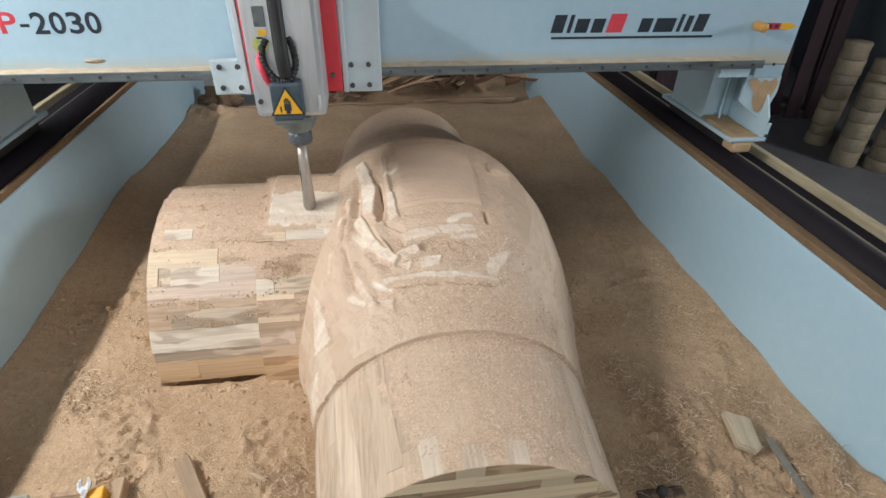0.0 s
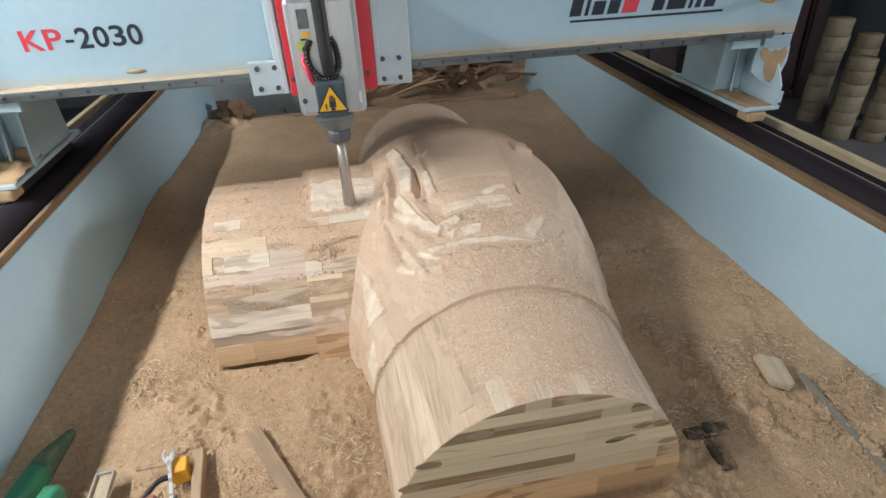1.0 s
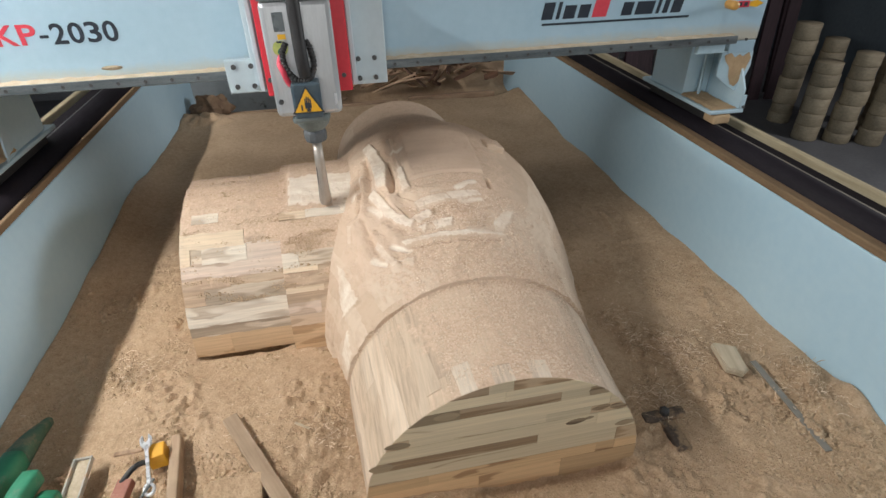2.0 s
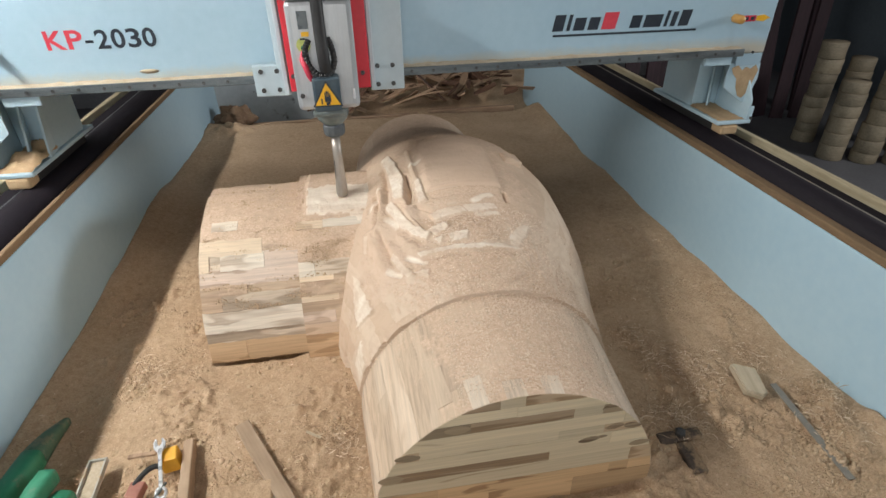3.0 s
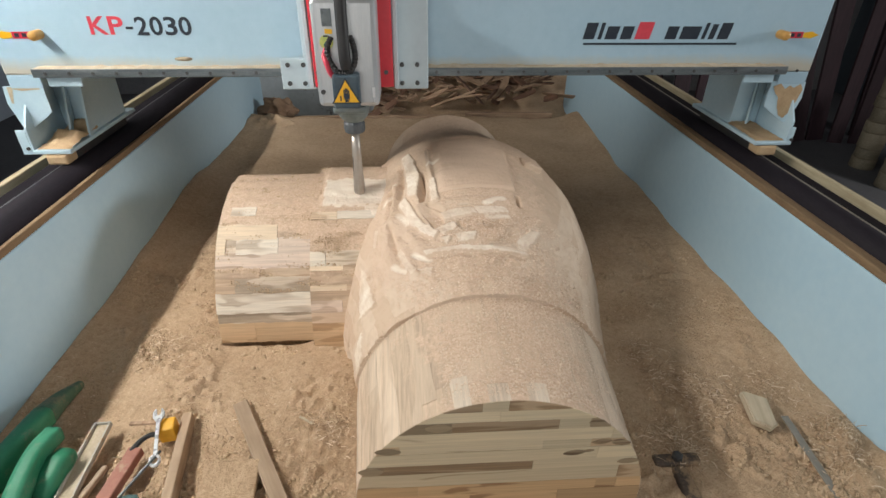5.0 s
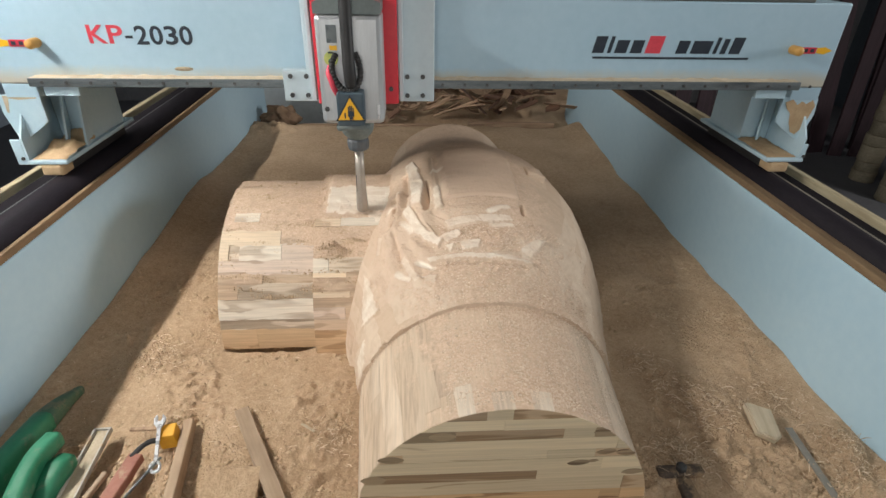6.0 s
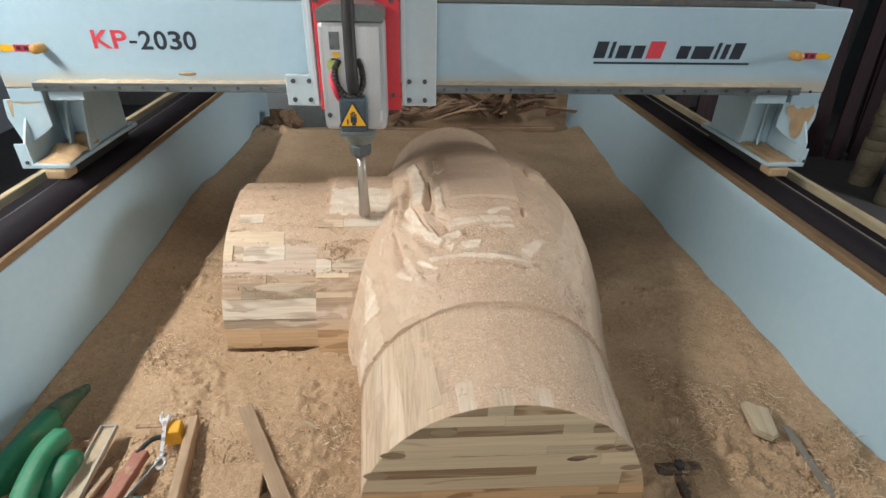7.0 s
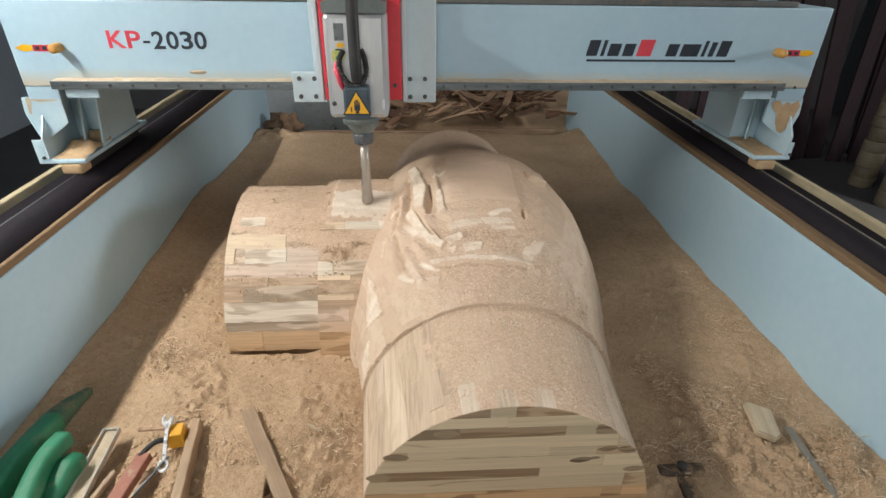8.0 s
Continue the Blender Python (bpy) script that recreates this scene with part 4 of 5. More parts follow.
def end_boards(ob):
    """The boards' ends in the near face, course on course, with their dark knots."""
    R = 0.3070
    rng = random.Random(4)
    courses = ((-0.045, 0.030, (-0.17, 0.06, 0.25), "bbbb"), (0.030, 0.062, (-0.05, 0.33, 0.375), "bbbb"), (0.062, 0.1035, (0.372,), "ed"), (0.1035, 0.131, (0.187,), "de"),
               (0.131, 0.166, (0.318,), "ee"), (0.166, 0.190, (-0.085, 0.202, 0.300), "deed"), (0.190, 0.224, (0.34,), "ee"), (0.224, 0.252, (0.018, 0.228, 0.29), "kdek"),
               (0.252, 0.280, (0.11,), "ee"), (0.280, 0.3065, (0.075, 0.125), "ded"))
    mats = {"b": BASEBOARD, "e": ENDBOARD, "d": DARKBOARD, "k": KNOT}

    def half(z):
        return math.sqrt(max(0.0, R * R - max(z, 0.0) ** 2))

    for z0, z1, cuts, kinds in courses:
        ends = [CX - half(z0)] + list(cuts) + [CX + half(z0)]
        for a, b, kind in zip(ends, ends[1:], kinds):
            zs = [z0 + 0.0002 + (z1 - z0 - 0.0004) * k / 6 for k in range(7)]
            lo = [(max(a + 0.0002, CX - half(z)), z) for z in zs]
            hi = [(min(b - 0.0002, CX + half(z)), z) for z in zs]
            keep = [k for k in range(7) if lo[k][0] < hi[k][0] - 0.0005]
            if len(keep) < 2:
                continue
            outline = [lo[k] for k in keep] + [hi[k] for k in reversed(keep)]
            m = Matrix.Translation((0, -0.9602 + rng.uniform(-0.0006, 0.0006), 0)) @ UPRIGHT
            part("board", prism(bmesh.new(), outline, 0.0125, m), mats[kind], ob)
    # knots and heartwood eyes, a hair proud of their boards
    for x, z, w, h, skew in ((-0.008, 0.240, 0.026, 0.011, 0.0), (0.270, 0.151, 0.024, 0.008, 0.25), (0.298, 0.155, 0.012, 0.004, 0.2), (0.322, 0.181, 0.020, 0.007, 0.3), (0.362, 0.1765, 0.020, 0.009, -0.3),
                             (0.388, 0.117, 0.024, 0.008, 0.1), (-0.145, 0.118, 0.026, 0.013, 0.0), (-0.108, 0.178, 0.026, 0.010, -0.1), (0.304, 0.238, 0.017, 0.010, 0.0)):
        outline = []
        for k in range(20):
            a = 2 * math.pi * k / 20
            c, q = math.cos(a), math.sin(a)
            dx = w * c * (0.86 + 0.14 * abs(c)) * (1 + 0.12 * noise.noise(Vector((c * 2, q * 2, x * 30))))
            outline.append((x + dx, z + h * q * (1 - 0.25 * c * c) + skew * h * c))
        part("knot", prism(bmesh.new(), outline, 0.001, Matrix.Translation((0, -0.9613, 0)) @ UPRIGHT), KNOT, ob, "dark brown knot")


# ---- the gantry that travels along the bed, with the spindle that rises and sinks on it ----
def lettering(text, material, parent, name, x, z, height, width, shear=0.0, label=""):
    cu = bpy.data.curves.new(name, "FONT")
    cu.body, cu.size, cu.extrude, cu.offset, cu.shear = text, 1.0, 0.01, 0.019, shear
    tmp = bpy.data.objects.new(name, cu)
    scene.collection.objects.link(tmp)
    bpy.context.view_layer.update()
    me = bpy.data.meshes.new_from_object(tmp.evaluated_get(bpy.context.evaluated_depsgraph_get()))
    bpy.data.objects.remove(tmp)
    co = np.array([v.co[:] for v in me.vertices])
    lo, hi = co.min(0), co.max(0)
    for v in me.vertices:
        c = v.co
        v.co = (x + (c.x - lo[0]) / (hi[0] - lo[0]) * width, -0.0003 - (c.z - lo[2]) / (hi[2] - lo[2]) * 0.0005, z + (c.y - lo[1]) / (hi[1] - lo[1]) * height)
    me.materials.clear()
    me.materials.append(material)
    me.name = name
    ob = new(name, me)
    ob.parent = parent
    if label:
        ob["label"] = label
    return ob


def bolt_mesh(r=0.007, depth=0.006):
    bm = lathe(bmesh.new(), [(r, 0), (r, depth * 0.8), (r * 0.85, depth), (r * 0.5, depth), (r * 0.45, depth * 0.4)], pose(0, 0, 0, 90, 0, 0), 12)
    me = bpy.data.meshes.new("bolt")
    bm.normal_update()
    bm.to_mesh(me)
    bm.free()
    me.materials.append(BOLT)
    return me


def put(name, me, parent, x, y, z):
    ob = new(name, me)
    ob.parent, ob.location = parent, (x, y, z)
    return ob


def bracket(g, s):
    """The end foot of the gantry on one rail: tray, cheeks, column and flange."""
    def bx(x0, x1, *r, **k):
        a, b = sorted((s * x0, s * x1))
        return boxes(a, b, *r, **k)

    def plate(p, q, r, t):
        """A triangular sheet through three points."""
        bm = bmesh.new()
        p, q, r = (Vector((s * a[0], a[1], a[2])) for a in (p, q, r))
        n = (q - p).cross(r - p).normalized() * t
        lo, hi = [bm.verts.new(a) for a in (p, q, r)], [bm.verts.new(a + n) for a in (p, q, r)]
        bm.faces.new(lo[::-1])
        bm.faces.new(hi)
        for k in range(3):
            bm.faces.new((lo[k], lo[(k + 1) % 3], hi[(k + 1) % 3], hi[k]))
        bmesh.ops.recalc_face_normals(bm, faces=bm.faces)
        return bm

    foot = part("bracket", bx(1.097, 1.1918, 0.15, 0.36, 0.470, 0.683, bevel=0.001), BRACKET, g, "pale painted end bracket")
    part("base_plate", bx(1.086, 1.200, -0.038, 0.41, 0.455, 0.4695, bevel=0.004), BRACKET, foot, "base plate holding spilt sawdust")
    side = [(0.150, 0.470), (0.150, 0.674), (0.040, 0.652), (-0.036, 0.535), (-0.036, 0.470)]
    part("cheek", prism(bmesh.new(), side, 0.006, Matrix.Translation((1.192 if s > 0 else -1.198, 0, 0)) @ CHEEK), BRACKET, foot, "outer cheek plate")
    part("cheek_lip", bx(1.1985, 1.228 if s < 0 else 1.212, -0.036, -0.030, 0.455, 0.532 if s < 0 else 0.515, bevel=0.002), BRACKET, foot, "bent front lip")
    if s < 0:
        part("front_rib", plate((1.098, 0.146, 0.682), (1.092, 0.085, 0.470), (1.100, 0.149, 0.470), 0.006), BRACKET, foot)
    part("rib", plate((1.150, 0.148, 0.682), (1.135, 0.060 if s < 0 else 0.12, 0.470), (1.165, 0.148, 0.470), 0.006), BRACKET, foot)
    part("top_block", bx(0.995, 1.090, -0.020, -0.002, 0.655, 0.6825, bevel=0.002), BRACKET, foot)
    out = [(1.125, 0.575), (1.150, 0.555), (1.205, 0.520), (1.225, 0.530), (1.243, 0.60), (1.238, 0.650), (1.125, 0.654)]
    dx = 0.0 if s < 0 else -0.020
    out = [(s * a + dx, b) for a, b in out]
    part("flange", prism(bmesh.new(), out, 0.008, Matrix.Translation((0, 0.004, 0)) @ UPRIGHT), BRACKET, foot, "white end flange")
    patch = [(1.143, 0.634), (1.152, 0.616), (1.166, 0.602), (1.172, 0.574), (1.184, 0.548), (1.199, 0.540), (1.214, 0.560), (1.222, 0.590), (1.230, 0.624), (1.219, 0.640), (1.203, 0.629), (1.190, 0.636), (1.178, 0.626), (1.162, 0.642)]
    rim = [(1.135, 0.642), (1.185, 0.638), (1.212, 0.643), (1.224, 0.600), (1.229, 0.602), (1.226, 0.649), (1.135, 0.651)]
    if s < 0:
        part("dust_streak", prism(bmesh.new(), [(s * a, b) for a, b in rim], 0.0012, Matrix.Translation((0, 0.0026, 0)) @ UPRIGHT), PALEDUST, foot, "thin dust along the flange's edge")
    if s > 0:
        part("dust_patch", prism(bmesh.new(), [(1.185 + (a - 1.185) * 1.15 - 0.022, 0.590 + (b - 0.590) * 1.1) for a, b in patch], 0.0015, Matrix.Translation((0, 0.0022, 0)) @ UPRIGHT), TANDUST, foot, "sawdust stuck to the flange")
    part("slide_block", bx(1.112, 1.172, 0.022, 0.38, 0.417, 0.4545, bevel=0.004), BLACK, foot, "black slide on the rail")
    part("wiper", bx(1.105, 1.168, -0.040, 0.0215, 0.420, 0.4545, bevel=0.008), TANDUST, foot, "dusty tan wiper block")
    put("bolt", bolt_mesh(0.005), foot, s * 1.20, 0.0035, 0.560)
    put("bolt", bolt_mesh(0.005), foot, s * 1.206, -0.0365, 0.475)
    rng = random.Random(7 + s)
    bm = bmesh.new()
    n = 18
    rows = []
    for j in range(n + 1):
        row = []
        for i in range(n + 1):
            u, v = i / n, j / n
            x, y = s * (1.088 + 0.096 * u), -0.034 + 0.180 * v
            e = min(u, 1 - u, 1.0) * 4
            h = (0.040 if s < 0 else 0.012) * (0.25 + 0.9 * v) * min(1, e + 0.4) * (0.7 + 0.6 * noise.noise(Vector((x * 25, y * 25, s)))) + 0.005 * noise.noise(Vector((x * 150, y * 150, 1)))
            row.append(bm.verts.new((x, y, 0.4705 + max(0.0008, h if v > 0.02 else 0.001))))
        rows.append(row)
    for a, b in zip(rows, rows[1:]):
        for k in range(n):
            bm.faces.new((a[k], a[k + 1], b[k + 1], b[k]))
    bmesh.ops.recalc_face_normals(bm, faces=bm.faces)
    part("spilt_sawdust", bm, TANDUST, foot, "spilt sawdust", True)["kind"] = "stuff"


def gantry():
    g = thing("gantry", 0, 0, 0, label="white steel machine gantry with lettering and a red spindle slide", category="gantry")
    beam = part("beam", boxes(-1.215, 1.215, 0.0, 0.30, 0.684, 0.922, 0.005), BEAM, g, "white powder-coated steel beam")
    part("top_cover", boxes(-1.0, 1.0, 0.05, 0.28, 0.9225, 0.945, 0.004), DARKGREY, g, "dark cover along the beam's top")
    part("top_rail", boxes(-1.10, 1.10, 0.0, 0.035, 0.9222, 0.938, 0.003), RAILSTEEL, g, "upper steel guide rail")
    part("end_block", boxes(0.990, 1.075, 0.004, 0.05, 0.9225, 0.934, 0.003), BATTEN, g, "pale wooden block on the beam's end")
    rail = part("guide_rail", boxes(-1.118, 1.118, -0.032, -0.0005, 0.683, 0.707, 0.002), GUIDE, g, "steel guide rail with bolt heads")
    bm_me, rail_bolt = bolt_mesh(0.0065, 0.006), bolt_mesh(0.0045, 0.003)
    for k in range(35):
        x = -1.08 + k * 0.0655
        if not -0.43 < x < 0.02:
            put("bolt", rail_bolt, rail, x, -0.0322, 0.695)
    # dust lying along the rail
    bm = bmesh.new()
    n = 220
    rows = []
    for k in range(n + 1):
        x = -1.112 + 2.224 * k / n
        h = 0.001 + 0.003 * max(0.0, 0.4 + noise.noise(Vector((x * 4, 0, 0)))) + 0.004 * noise.noise(Vector((x * 40, 0, 0)))
        h = max(0.001, h)
        rows.append([bm.verts.new((x, y, 0.7072 + h * f)) for y, f in ((-0.031, 0.0), (-0.024, 0.5), (-0.012, 0.75), (-0.0008, 1.25))])
    for a, b in zip(rows, rows[1:]):
        for k in range(3):
            bm.faces.new((a[k], a[k + 1], b[k + 1], b[k]))
    bmesh.ops.recalc_face_normals(bm, faces=bm.faces)
    part("dust_ridge", bm, PALEDUST, rail, "sawdust lying on the rail", True)["kind"] = "stuff"
    # lettering on the beam's face
    for text, x, w in (("K", -0.936, 0.049), ("P", -0.883, 0.040)):
        lettering(text, LETTERRED, g, "letter", x, 0.794, 0.048, w, label="red capital letter " + text)
    part("dash", boxes(-0.838, -0.818, -0.0008, -0.0003, 0.808, 0.815), INK, g, "black dash")
    for k, text in enumerate("2030"):
        lettering(text, INK, g, "numeral", -0.811 + 0.0396 * k, 0.792, 0.049, 0.034, label="black numeral " + text)
    # maker's name, kept as plain slanted blocks
    x = 0.470
    for w, h, red in ((0.034, 0.046, 0), (0.011, 0.046, 0), (0.036, 0.036, 0), (0.034, 0.036, 0), (0.046, 0.048, 1), (0, 0, 0),
                      (0.034, 0.036, 0), (0.058, 0.036, 0), (0.011, 0.046, 0), (0.017, 0.042, 0), (0.034, 0.046, 0)):
        if not w:
            x += 0.036
            continue
        out = [(x, 0.781), (x + w, 0.781), (x + w + h * 0.2, 0.781 + h), (x + h * 0.2, 0.781 + h)]
        part("name_block", prism(bmesh.new(), out, 0.0005, Matrix.Translation((0, -0.0008, 0)) @ UPRIGHT), LETTERRED if red else INK, g)
        x += w + 0.0105
    part("underline", boxes(0.474, 0.948, -0.0009, -0.0003, 0.765, 0.771), INK, g, "black underline")
    for s in (-1, 1):
        bracket(g, s)
        a, b = sorted((s * 1.122, s * 1.214))
        part("end_plate", boxes(a, b, 0.002, 0.018, 0.645, 0.6835, 0.002), GANTRY, g)
        plug = part("plug", lathe(bmesh.new(), [(0.012, 0.0), (0.013, 0.003), (0.013, 0.036), (0.010, 0.041), (0.004, 0.043)], Matrix.Translation((s * 1.075, -0.0003, 0.796)) @ pose(0, 0, 0, 90, 0, 0), 20), ORANGE, g, "amber round plug", True)
        a, b = sorted((s * 1.096, s * 1.150))
        tag = part("arrow_label", boxes(a, b, -0.0012, -0.0003, 0.784, 0.802), LABELRED, g, "red and yellow direction label")
        tip = [(s * 1.152, 0.786), (s * 1.176, 0.783), (s * 1.200, 0.793), (s * 1.176, 0.803), (s * 1.152, 0.800)]
        part("arrow_tip", prism(bmesh.new(), tip, 0.0012, Matrix.Translation((0, -0.0016, 0)) @ UPRIGHT), SIGN, tag)
        for k in (0.012, 0.032):
            a, b = sorted((s * (1.100 + k), s * (1.100 + k + 0.012)))
            part("bar", boxes(a, b, -0.0018, -0.0013, 0.788, 0.798), INK, tag)
    part("smear", lathe(bmesh.new(), [(0.001, 0), (0.020, 0.0008), (0.001, 0.0014)], Matrix.Translation((-0.70, 0.0, 0.728)) @ pose(0, 0, 0, 90, 0, 0) @ Matrix.Diagonal((1.3, 0.3, 1, 1)), 14), PALEDUST, g, "clump of sawdust stuck to the beam", True)
    # carriage: two white uprights with bolted feet
    for x0, x1 in ((-0.415, -0.318), (-0.090, 0.008)):
        a = -0.348 if x0 < -0.2 else x0
        up = part("carriage_upright", boxes(a, x1, -0.0555, -0.034, 0.660, 1.25, 0.003), UPRIGHTPAINT, g, "white upright plate of the carriage")
        part("foot_plate", boxes(x0, x1 + 0.0005, -0.0610 + 0.006, -0.033, 0.652, 0.738, 0.003), UPRIGHTPAINT, up, "bolted foot plate")
        part("upright_web", boxes(x1 - 0.012 if x0 < -0.2 else x0, x1 if x0 < -0.2 else x0 + 0.012, -0.10, -0.0560, 0.665, 1.25, 0.002), UPRIGHTPAINT, up)
        for dx in (0.022, 0.066):
            for z in (0.670, 0.722):
                put("bolt", bm_me, up, x0 + dx, -0.0552, z)
    return g


def spindle(g):
    """The slide with its spindle: a part of the gantry that moves up and down on it."""
    sx, sy = -0.2065, -0.160
    head = part("spindle_slide", boxes(-0.311, -0.092, -0.118, -0.102, 0.678, 1.22, 0.003), RED, g, "red painted slide plate")
    part("housing", boxes(-0.284, -0.127, -0.246, -0.1185, 0.660, 0.921, 0.012), ALU, head, "brushed aluminium spindle housing")
    out = [(-0.284, 0.9212), (-0.127, 0.9212), (-0.127, 0.945), (-0.150, 0.955), (-0.2055, 0.960), (-0.261, 0.955), (-0.284, 0.945)]
    part("cap", prism(bmesh.new(), out, 0.127, Matrix.Translation((0, -0.246, 0)) @ UPRIGHT), NOSE, head, "dark grey end cap")
    bme = bolt_mesh(0.006, 0.005)
    for x in (-0.300, -0.112):
        for z in (0.72, 0.955):
            put("bolt", bme, head, x, -0.1182, z)
    put("bolt", bme, head, -0.27, -0.2462, 0.70)
    part("slot_pin", boxes(-0.144, -0.137, -0.2485, -0.2462, 0.672, 0.712, 0.001), CHROME, head, "bright slotted pin")
    part("label", boxes(-0.252, -0.234, -0.2475, -0.2465, 0.841, 0.852), SIGN, head, "small yellow label")
    part("display", boxes(-0.257, -0.233, -0.2485, -0.2465, 0.858, 0.898, 0.0008), LED, head, "grey display window")
    st = part("sticker", lathe(bmesh.new(), [(0.017, 0), (0.017, 0.0012)], Matrix.Translation((-0.250, -0.2463, 0.822)) @ pose(0, 0, 0, 90, 0, 0), 20), LIME, head, "round lime sticker")
    part("sticker_bar", boxes(-0.256, -0.244, -0.2482, -0.2477, 0.834, 0.838), INK, st)
    part("sticker_dot", lathe(bmesh.new(), [(0.007, 0), (0.007, 0.0008)], Matrix.Translation((-0.250, -0.2477, 0.815)) @ pose(0, 0, 0, 90, 0, 0), 16), GREEN, st)
    # thick cable down the front and its ribbed loop
    part("cable", tube(bmesh.new(), spline([(-0.205, -0.262, 1.30), (-0.205, -0.268, 1.05), (-0.206, -0.274, 0.90), (-0.205, -0.280, 0.80), (-0.203, -0.272, 0.765)], 8), 0.0145, 14), BLACK, head, "thick black power cable", True)
    loop = spline([(-0.236, -0.256, 0.836), (-0.247, -0.262, 0.812), (-0.243, -0.270, 0.782), (-0.222, -0.276, 0.756), (-0.196, -0.276, 0.757), (-0.181, -0.270, 0.782), (-0.183, -0.262, 0.815), (-0.192, -0.255, 0.838)], 8)
    part("ribbed_hose", tube(bmesh.new(), loop, 0.0062, 10, 0.0018), BLACK, head, "ribbed black hose loop")
    part("signal_wire", tube(bmesh.new(), spline([(-0.252, -0.252, 0.806), (-0.256, -0.266, 0.792), (-0.250, -0.276, 0.776), (-0.246, -0.270, 0.758), (-0.240, -0.262, 0.742)], 6), 0.0068, 8), PINK, head, "pink wire", True)
    part("thin_wire", tube(bmesh.new(), spline([(-0.238, -0.258, 0.75), (-0.237, -0.262, 0.72), (-0.233, -0.27, 0.69)], 6), 0.0035, 8), BLACK, head, "", True)
    # terminal cover with the warning sign
    cover = part("terminal_cover", boxes(-0.240, -0.174, -0.292, -0.2465, 0.668, 0.752, 0.006), BLUE, head, "navy terminal cover")
    tri = lambda r: [(-0.207 + r * math.sin(a), 0.704 + r * math.cos(a)) for a in (0, -2.0944, 2.0944)]
    sign = part("warning_sign", prism(bmesh.new(), tri(0.043), 0.0008, Matrix.Translation((0, -0.2932, 0)) @ UPRIGHT), INK, cover, "yellow triangular warning sign")
    sign.data.materials[0] = INK
    yel = part("sign_face", prism(bmesh.new(), tri(0.036), 0.0006, Matrix.Translation((0, -0.2940, 0)) @ UPRIGHT), SIGN, cover, "yellow sign face")
    bm = boxes(-0.2135, -0.1985, -0.2945, -0.2941, 0.694, 0.708, 0.0)
    for k, (dx, top) in enumerate(((-0.2130, 0.718), (-0.2092, 0.722), (-0.2054, 0.7205), (-0.2016, 0.716))):
        box(bm, dx, dx + 0.0028, -0.2945, -0.2941, 0.7082, top)
    box(bm, -0.2105, -0.2015, -0.2945, -0.2941, 0.687, 0.6935)
    box(bm, -0.2225, -0.2190, -0.2945, -0.2941, 0.690, 0.703, m=None)
    part("sign_bars", bm, INK, cover)
    # nose, collet nut, bit
    prof = [(0.046, 0.660), (0.047, 0.650), (0.046, 0.628), (0.040, 0.612), (0.030, 0.601), (0.028, 0.5985)]
    part("nose", lathe(bmesh.new(), prof[::-1], Matrix.Translation((sx, sy, 0)), 32), NOSE, head, "dark grey spindle nose", True)
    part("nose_block", boxes(-0.252, -0.164, -0.246, -0.12, 0.640, 0.6605, 0.008), NOSE, head)
    part("collet_nut", lathe(bmesh.new(), [(0.020, 0.562), (0.028, 0.566), (0.030, 0.574), (0.030, 0.592), (0.026, 0.598)], Matrix.Translation((sx, sy, 0)), 12), DARKGREY, head, "dark collet nut")
    bit = part("cutting_bit", lathe(bmesh.new(), [(0.006, 0.3725), (0.0150, 0.3735), (0.0172, 0.381), (0.0168, 0.40), (0.0145, 0.44), (0.0130, 0.50), (0.0128, 0.5625)], Matrix.Translation((sx, sy, 0)), 24), STEEL, head, "steel cutting bit", True)
    bm = bmesh.new()
    for a in (0.4, 0.4 + math.pi):
        pts = [(sx + 0.0138 * math.cos(a + k * 0.012), sy + 0.0138 * math.sin(a + k * 0.012), 0.384 + 0.005 * k) for k in range(22)]
        tube(bm, pts, 0.0015, 6)
    part("flute", bm, BOLT, bit, "dark flutes")
    return head


# ---- loose things on the bed ----
def strip(name, x0, y0, x1, y1, width, thick, z0, z1, material, label, category, bow=0.0):
    """A flat stick from one end to the other."""
    a, b = Vector((x0, y0, z0)), Vector((x1, y1, z1))
    d = b - a
    L = d.length
    bm = bmesh.new()
    n = 12
    rng = random.Random(int(L * 1e4))
    rows = []
    for k in range(n + 1):
        y = L * k / n
        w = width / 2 * (1 + 0.03 * rng.uniform(-1, 1))
        zz = bow * math.sin(math.pi * k / n)
        c = min(0.002, thick * 0.2)
        rows.append([bm.verts.new(p) for p in ((-w, y, zz), (-w, y, zz + thick - c), (-w + c, y, zz + thick), (w - c, y, zz + thick), (w, y, zz + thick - c), (w, y, zz))])
    for p, q in zip(rows, rows[1:]):
        for k in range(6):
            bm.faces.new((p[k], p[(k + 1) % 6], q[(k + 1) % 6], q[k]))
    bm.faces.new(rows[0])
    bm.faces.new(rows[-1])
    bmesh.ops.recalc_face_normals(bm, faces=bm.faces)
    ob = link(name, bm, material)
    yaw, pitch = math.atan2(-d.x, d.y), math.asin(d.z / L)
    ob.matrix_world = Matrix.Translation(a) @ Euler((pitch, 0, yaw)).to_matrix().to_4x4()
    return tagged(ob, label, category)


